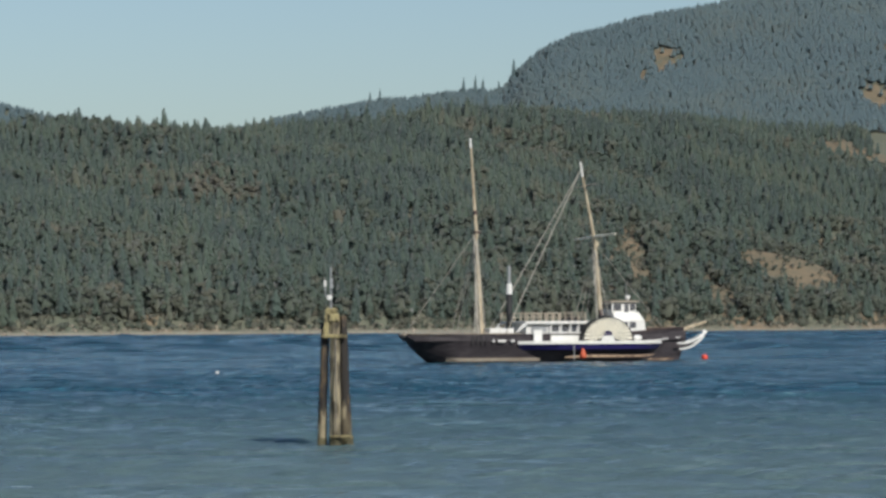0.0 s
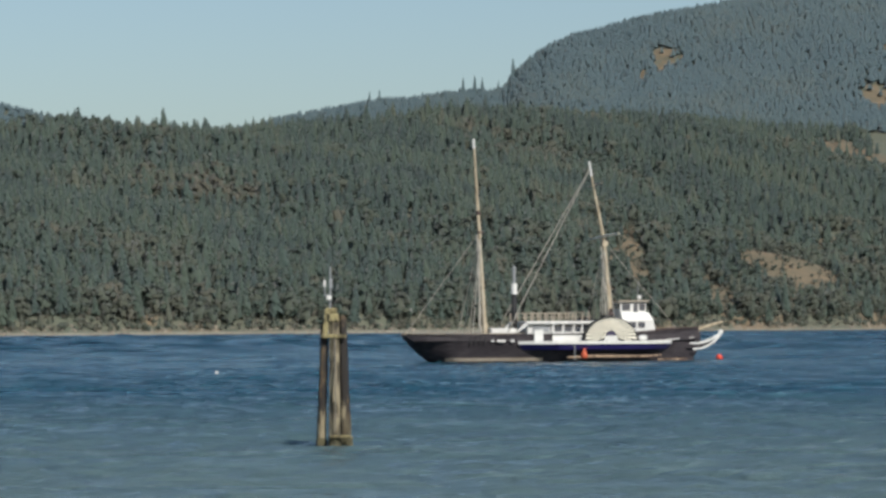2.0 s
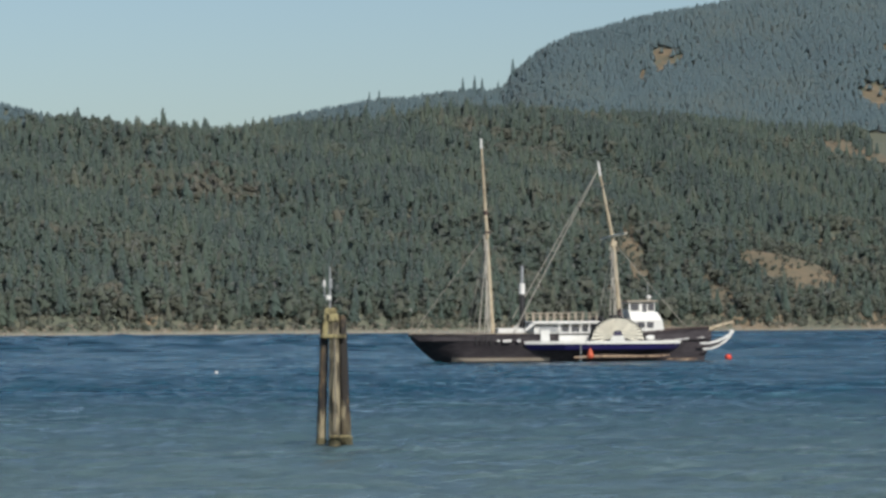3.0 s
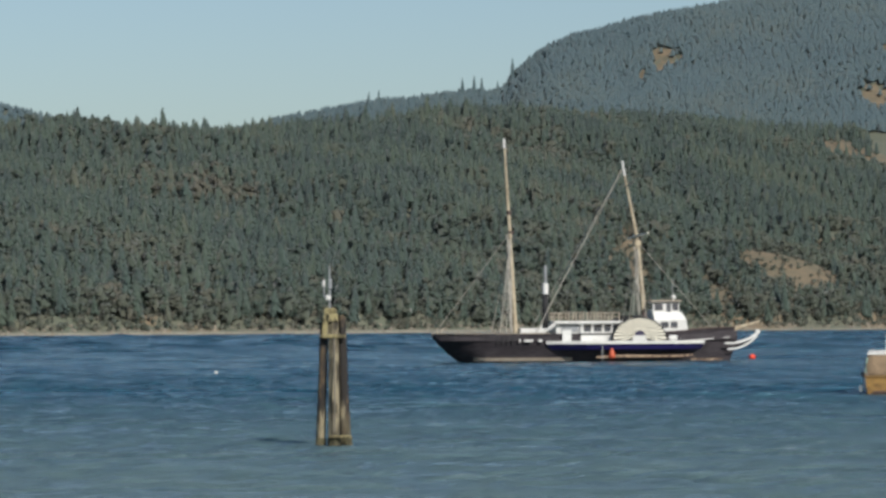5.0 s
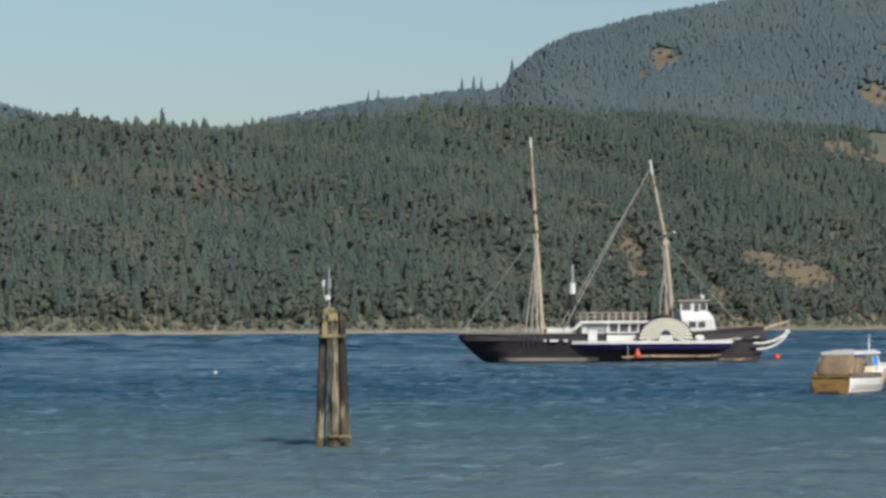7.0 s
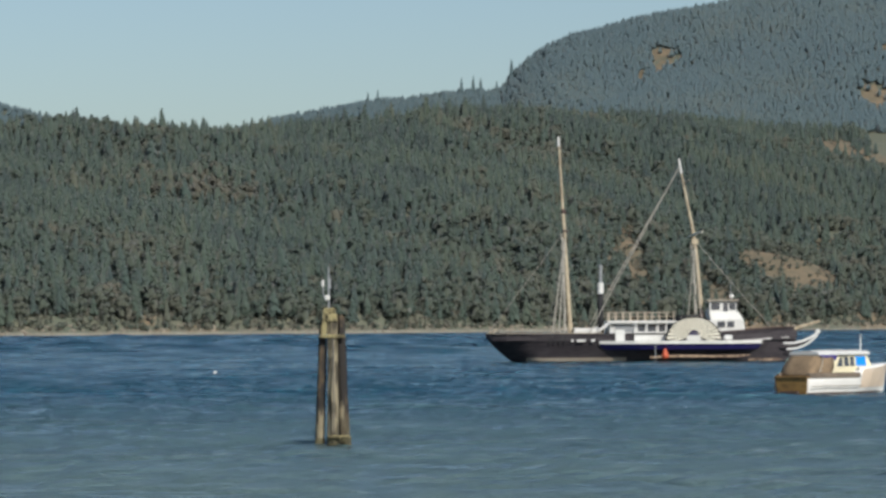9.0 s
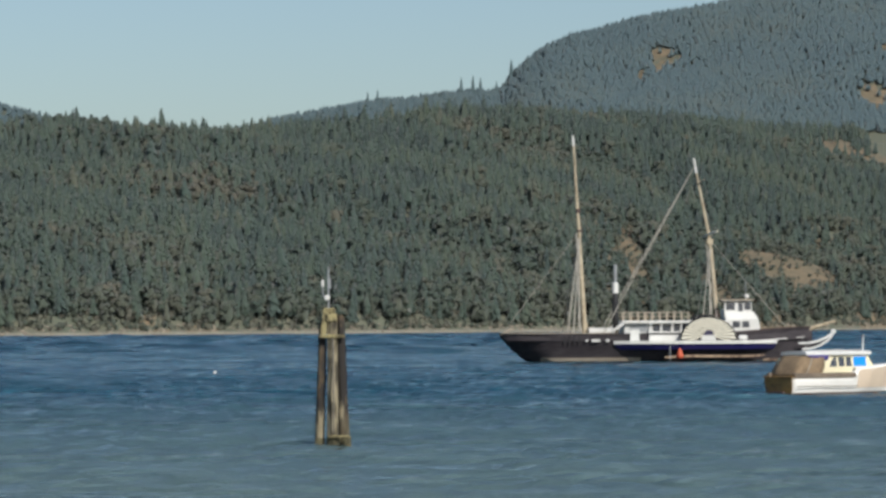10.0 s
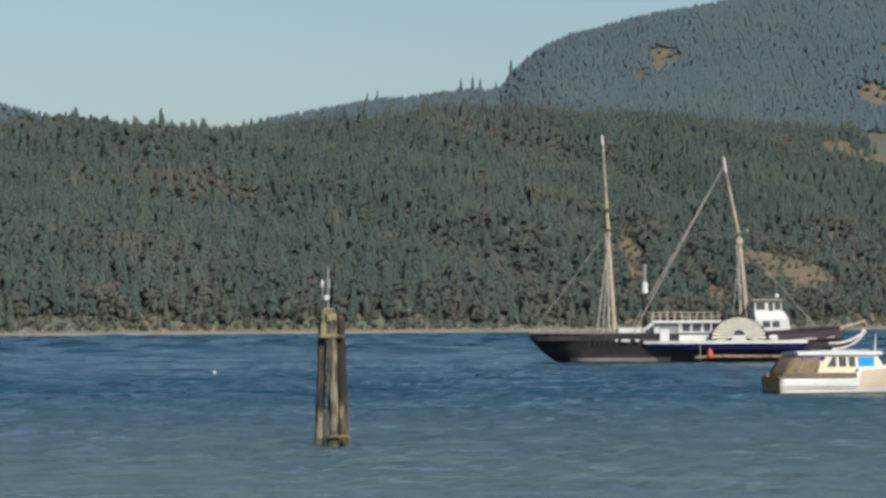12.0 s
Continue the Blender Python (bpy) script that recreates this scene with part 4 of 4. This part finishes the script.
def build_cruiser():
    boat = thing("cabin_cruiser", "small white cabin cruiser with brown canvas and varnished transom", "boat")
    rings = []
    for i in range(34):
        x = 0.03 + 8.25 * i / 33
        top = cruiser_point(x, 0)[1]
        side = [cruiser_point(x, mix(top, -0.34, j / 7))[0] for j in range(8)]
        rings.append(side + [mirrored(p) for p in reversed(side)])
    part("hull", loft(rings), GELCOAT, boat, "white painted hull", True)
    edge = [cruiser_point(0.0, z)[0] for z in (-0.3, 0.0, 0.3, 0.6, 0.86)]
    ring = [(p.y, p.z) for p in edge] + [(-p.y, p.z) for p in reversed(edge)]
    part("transom", loft([[(-0.05 - 0.1 * max(z, 0), y * 1.004, z) for y, z in ring], [(-0.02 - 0.1 * max(z, 0), y * 1.004, z) for y, z in ring]]), VARNISH, boat, "varnished mahogany transom")
    # dark blotch at the transom's waterline, put in as a thin block
    part("waterline_block", box(-0.24, -0.06, -0.45, 0.65, 0.02, 0.16, 0.02), BROWN, boat, "dark block low on the transom")
    part("transom_rail", box(-0.2, 0.12, -1.06, 1.06, 0.86, 0.93, 0.02), VARNISH, boat)
    for flip in (1, -1):
        rr, r2 = [], []
        for i in range(14):
            x = 0.05 + 4.15 * i / 13
            p, top = cruiser_point(x, 0.86)
            rr.append([(x, (p.y - 0.05) * flip, 0.84), (x, (p.y - 0.04) * flip, 1.06), (x, (p.y + 0.16) * flip, 1.1), (x, (p.y + 0.16) * flip, 0.84)])
        part("coaming", loft(rr), WORN, boat, "weathered grey-brown coaming")
        for i in range(20):
            x = 0.05 + 7.6 * i / 19
            p, q = cruiser_point(x, 0.03)[0], cruiser_point(x, 0.12)[0]
            r2.append([(p.x, (p.y - 0.012) * flip, 0.0), (q.x, (q.y - 0.012) * flip, 0.09), (q.x, (q.y + 0.03) * flip, 0.09), (p.x, (p.y + 0.03) * flip, 0.0)])
        part("boot_stripe", loft(r2), BROWN, boat, "dark waterline stripe")
    for flip in (1, -1):
        rr = []
        for i in range(18):
            x = 4.45 + 3.6 * i / 17
            col = [cruiser_point(x, mix(0.3, cruiser_point(x, 0)[1] - 0.06, k / 3))[0] for k in range(4)]
            rr.append([(p.x, (p.y - 0.015) * flip, p.z) for p in col] + [(p.x, (p.y + 0.02) * flip, p.z) for p in reversed(col)])
        part("bow_topside", loft(rr), BEIGE, boat, "beige painted bow topside")
    cab = part("cabin", loft([[(1.75, -1.0, 0.86), (6.45, -0.66, 0.86), (6.45, 0.66, 0.86), (1.75, 1.0, 0.86)], [(1.9, -0.953, 1.35), (6.2, -0.595, 1.35), (6.2, 0.595, 1.35), (1.9, 0.953, 1.35)],
                              [(2.3, -0.84, 2.0), (5.75, -0.552, 2.0), (5.75, 0.552, 2.0), (2.3, 0.84, 2.0)]]), CREAM, boat, "cream painted cabin")
    part("roof", loft([[(x, y * s, z) for x, y in ((1.0, -0.92), (3, -0.93), (5.9, -0.66), (6.2, -0.42), (6.2, 0.42), (5.9, 0.66), (3, 0.93), (1.0, 0.92))] for s, z in ((1, 2.0), (1.02, 2.07), (0.93, 2.16), (0.5, 2.2))]), WHITE, boat, "white cabin roof")
    for side in (-1, 1):
        def wall(x, z):
            return side * (mix(0.92, 0.84, (z - 1.35) / 0.65) + mix(0, -0.3, (x - 2.3) / 3.6))
        for k, (x0, x1, cut) in enumerate(((2.66, 3.26, 0.4), (3.42, 3.87, 0), (4.02, 4.42, 0), (4.6, 5.6, 0))):
            z0, z1 = 1.4, 1.9
            q = [(x0, z0), (x1, z0), (x1, z1), (x0 + cut, z1)]
            bm = loft([[(x, wall(x, z) + side * d, z) for x, z in q] for d in (-0.03, 0.012)])
            part("window" if k < 3 else "blue_window_cover", bm, GLASS if k < 3 else BLUE, cab, "" if k < 3 else "bright blue tarpaulin over a window")
        # the gap under the roof edge: its shade is put in as navy colour
        part("roof_gap_strip", prism([(1.0, 2.0), (2.6, 2.0), (2.5, 1.74), (2.0, 1.84), (1.3, 1.9)], side * 0.9, side * 0.96), INDIGO, boat, "dark shaded gap under the roof edge, put in as a navy strip")
        part("grab_rail", tube([(2.6, side * 0.86, 2.13), (2.75, side * 0.86, 2.2), (5.2, side * 0.62, 2.24), (5.35, side * 0.6, 2.15)], 0.02, 6), WHITE, boat)
        part("rub_rail", tube([(0.1, side * 1.2, 0.42), (1.5, side * 1.245, 0.42), (3.2, side * 1.275, 0.4), (4.3, side * 1.285, 0.4)], 0.022, 6), WORN, boat)
        part("side_deck", box(4.4, 5.6, side * 0.98 - 0.1, side * 0.98 + 0.1, 1.2, 1.36, 0.03), WHITE, boat)
    part("windscreen", loft([[(6.23, -0.52, 1.4), (6.23, 0.52, 1.4), (5.88, 0.48, 1.9), (5.88, -0.48, 1.9)], [(6.1, -0.52, 1.38), (6.1, 0.52, 1.38), (5.75, 0.48, 1.9), (5.75, -0.48, 1.9)]]), GLASS, cab, "dark windscreen")
    # canvas over the cockpit, sagging between roof and transom
    rng = np.random.default_rng(2)
    rings = []
    for i in range(9):
        t = i / 8
        x0, w, z0 = mix(0.25, 1.05, t), mix(1.0, 0.88, t) * (1 + 0.07 * math.sin(math.pi * t)), mix(0.94, 2.0, t)
        bulge = 0.16 * math.sin(math.pi * t)
        x1 = mix(1.9, 2.2, t) + 0.12 * math.sin(math.pi * t)
        rings.append([(x0 - bulge * 0.6 + rng.uniform(-0.02, 0.02), w * y, z0) for y in (-0.95, -0.5, 0, 0.5, 0.95)] + [(mix(x0, x1, k / 4), w * (1.0 + 0.06 * math.sin(k)) + rng.uniform(-0.015, 0.015), z0) for k in range(1, 5)]
                     + [(x1, w * y, z0) for y in (0.5, -0.5)] + [(mix(x1, x0, k / 4), -w * (1.0 + 0.06 * math.sin(k + 1)) + rng.uniform(-0.015, 0.015), z0) for k in range(0, 4)])
    part("cockpit_canvas", loft(rings), CANVAS, boat, "sagging brown canvas cockpit cover", True)
    part("canvas_cord", tube([(1.35, -0.96, 1.92), (1.2, -1.0, 1.5), (0.95, -1.02, 1.12)], 0.022, 6), ROPE, boat, "pale lashing cord")
    part("side_curtain", loft([[(0.35, 0.98, 1.1), (0.8, 0.98, 1.1), (1.1, 0.88, 1.85), (0.9, 0.88, 1.85)], [(0.35, 1.05, 1.1), (0.8, 1.05, 1.1), (1.1, 0.95, 1.85), (0.9, 0.95, 1.85)]]), TEAL, boat, "pale green clear side curtain")
    part("mast", tube([(5.98, 0, 2.15), (6.02, 0, 3.0)], [0.045, 0.03], 8), WHITE, boat, "white antenna mast")
    part("mast_light", tube([(6.02, 0, 2.92), (6.02, 0, 3.06)], 0.07, 8), GREY, boat)
    part("fender", tube([(0.3, 1.26, 0.1), (0.3, 1.26, 0.18), (0.3, 1.24, 0.42), (0.3, 1.22, 0.48)], [0.05, 0.11, 0.11, 0.04], 10), WHITE, boat, "white hanging fender")
    return boat


# ---- piling dolphin, buoys ----


def pile_bm(base, top, r0, r1, seed):
    rng = np.random.default_rng(seed)
    rings = []
    wob = rng.uniform(-1, 1, 14)
    for i in range(11):
        t = i / 10
        c = Vector(base).lerp(Vector(top), t)
        r = mix(r0, r1, t)
        rings.append([c + Vector((math.cos(k * 0.4488), math.sin(k * 0.4488), 0)) * r * (1 + 0.07 * wob[k] + 0.05 * rng.uniform(-1, 1)) for k in range(14)])
    return loft(rings)


def build_dolphin():
    d = thing("piling_dolphin", "cluster of weathered timber pilings with a small navigation light", "piling")
    d.location = (-3.38, 103.4, 0)
    specs = (((-0.42, -0.12, -1.2), (-0.26, -0.05, 3.72), 0.145, 0.115, PILE), ((0.04, -0.4, -1.2), (0.03, -0.2, 3.95), 0.185, 0.155, PILELIGHT), ((0.42, -0.1, -1.2), (0.26, -0.05, 3.9), 0.185, 0.14, PILE),
             ((0.1, 0.3, -1.2), (0.06, 0.2, 3.7), 0.17, 0.14, PILEDARK), ((0.3, 0.32, -1.2), (0.17, 0.2, 3.8), 0.17, 0.14, PILEDARK))
    for i, (b, t, r0, r1, m) in enumerate(specs):
        p = part("piling", pile_bm(b, t, r0, r1, i), m, d)
        part("growth", pile_bm(Vector(b).lerp(Vector(t), 0.22), Vector(b).lerp(Vector(t), 0.285), r0 + 0.015, r0 + 0.01, 40 + i), WEED, p, "band of barnacles and weed")
    part("lower_waler", box(-0.1, 0.56, -0.64, -0.52, 0.22, 0.3, 0.02), LICHEN, d, "encrusted lower timber")
    part("upper_waler", box(-0.38, 0.42, -0.43, -0.33, 3.25, 3.36, 0.02), LICHEN, d, "lichen covered cross timber")
    part("board", loft([[(-0.33, -0.36, 3.3), (-0.16, -0.38, 3.3), (-0.16, -0.3, 3.3), (-0.33, -0.28, 3.3)], [(-0.24, -0.28, 4.12), (-0.1, -0.3, 4.12), (-0.1, -0.22, 4.12), (-0.24, -0.2, 4.12)]]), LICHEN, d)
    part("board", loft([[(0.26, -0.36, 3.3), (0.38, -0.36, 3.3), (0.38, -0.28, 3.3), (0.26, -0.28, 3.3)], [(0.24, -0.22, 3.95), (0.34, -0.22, 3.95), (0.34, -0.14, 3.95), (0.24, -0.14, 3.95)]]), PILEDARK, d)
    part("cap_collar", box(-0.17, 0.17, -0.4, 0.1, 3.72, 4.0, 0.05), LICHEN, d, "yellow lichen covered pile cap")
    part("cap_plate", box(-0.24, 0.12, -0.25, 0.12, 4.0, 4.16, 0.04), LICHEN, d)
    part("light_pole", tube([(-0.09, -0.05, 4.1), (-0.09, -0.05, 5.42)], [0.034, 0.026], 8), GREY, d, "pale steel pole")
    part("solar_panel", box(-0.12, -0.02, -0.11, -0.08, 4.75, 5.05, 0.01), GREY, d)
    part("lamp_box", box(-0.21, -0.05, -0.16, 0.0, 4.4, 4.55, 0.03), WHITE, d, "white lamp housing")
    part("side_bracket", tube([(-0.1, -0.05, 4.45), (-0.25, -0.05, 4.5), (-0.27, -0.05, 4.85)], 0.022, 6), GREY, d)
    part("lantern", tube([(-0.27, -0.05, 4.8), (-0.27, -0.05, 4.86), (-0.27, -0.05, 4.98), (-0.27, -0.05, 5.02)], [0.03, 0.05, 0.045, 0.02], 10), WHITE, d, "small white lantern")
    part("rope_loop", tube([(0.05, -0.38, 3.3), (0.07, -0.62, 1.6), (0.06, -0.61, 0.4)], 0.02, 5), DARKROPE, d)
    return d


def ball_buoy(name, r, material, label, lug=True):
    b = thing(name, label, "buoy")
    prof = [(0.02, -r * 0.75), (0.7 * r, -r * 0.6), (r, -0.05), (0.95 * r, 0.35 * r), (0.65 * r, 0.78 * r), (0.15 * r, r)]
    part("float", loft([[(q * math.cos(k * 0.3927), q * math.sin(k * 0.3927), z + r * 0.45) for k in range(16)] for q, z in prof]), material, b, smooth=True)
    if lug:
        part("eye", tube([(-0.12 * r, 0, r * 1.4), (-0.1 * r, 0, r * 1.65), (0.1 * r, 0, r * 1.65), (0.12 * r, 0, r * 1.4)], 0.05 * r, 6), GREY, b)
    return b


ground = build_ground()
water = build_water()
build_forest()
build_shore_rocks()
ship = build_ship()
boat = build_cruiser()
dolphin = build_dolphin()
red_buoy = ball_buoy("mooring_buoy", 0.36, RED, "bright red ball mooring buoy ahead of the steamer")
white_float = ball_buoy("float", 0.145, WHITE, "small white mooring float on the water")
white_float.location = (-17.6, 262.0, 0)
far_float = ball_buoy("float", 0.12, WHITE, "tiny white float far out on the bay")
far_float.location = (-42.0, 462.0, 0)
build_shore_trees()
marker = thing("marker_post", "pale weathered marker post on the beach", "post")
marker.location = (-113.0, float(shore(np.array(-113.0))) + 5.0, 0.5)
part("post", tube([(0, 0, -0.6), (0.05, 0, 2.0), (0.0, 0, 4.2)], [0.28, 0.25, 0.2], 8), DECK, marker)
part("cross_board", box(-0.7, 0.7, -0.3, -0.2, 3.2, 3.6, 0.03), DECK, marker)


def motions():
    walk(water, [(0, pose(0, 0, -0.07)), (6, pose(-1.4, -2.2, -0.07)), (12, pose(-2.8, -4.4, -0.07))])
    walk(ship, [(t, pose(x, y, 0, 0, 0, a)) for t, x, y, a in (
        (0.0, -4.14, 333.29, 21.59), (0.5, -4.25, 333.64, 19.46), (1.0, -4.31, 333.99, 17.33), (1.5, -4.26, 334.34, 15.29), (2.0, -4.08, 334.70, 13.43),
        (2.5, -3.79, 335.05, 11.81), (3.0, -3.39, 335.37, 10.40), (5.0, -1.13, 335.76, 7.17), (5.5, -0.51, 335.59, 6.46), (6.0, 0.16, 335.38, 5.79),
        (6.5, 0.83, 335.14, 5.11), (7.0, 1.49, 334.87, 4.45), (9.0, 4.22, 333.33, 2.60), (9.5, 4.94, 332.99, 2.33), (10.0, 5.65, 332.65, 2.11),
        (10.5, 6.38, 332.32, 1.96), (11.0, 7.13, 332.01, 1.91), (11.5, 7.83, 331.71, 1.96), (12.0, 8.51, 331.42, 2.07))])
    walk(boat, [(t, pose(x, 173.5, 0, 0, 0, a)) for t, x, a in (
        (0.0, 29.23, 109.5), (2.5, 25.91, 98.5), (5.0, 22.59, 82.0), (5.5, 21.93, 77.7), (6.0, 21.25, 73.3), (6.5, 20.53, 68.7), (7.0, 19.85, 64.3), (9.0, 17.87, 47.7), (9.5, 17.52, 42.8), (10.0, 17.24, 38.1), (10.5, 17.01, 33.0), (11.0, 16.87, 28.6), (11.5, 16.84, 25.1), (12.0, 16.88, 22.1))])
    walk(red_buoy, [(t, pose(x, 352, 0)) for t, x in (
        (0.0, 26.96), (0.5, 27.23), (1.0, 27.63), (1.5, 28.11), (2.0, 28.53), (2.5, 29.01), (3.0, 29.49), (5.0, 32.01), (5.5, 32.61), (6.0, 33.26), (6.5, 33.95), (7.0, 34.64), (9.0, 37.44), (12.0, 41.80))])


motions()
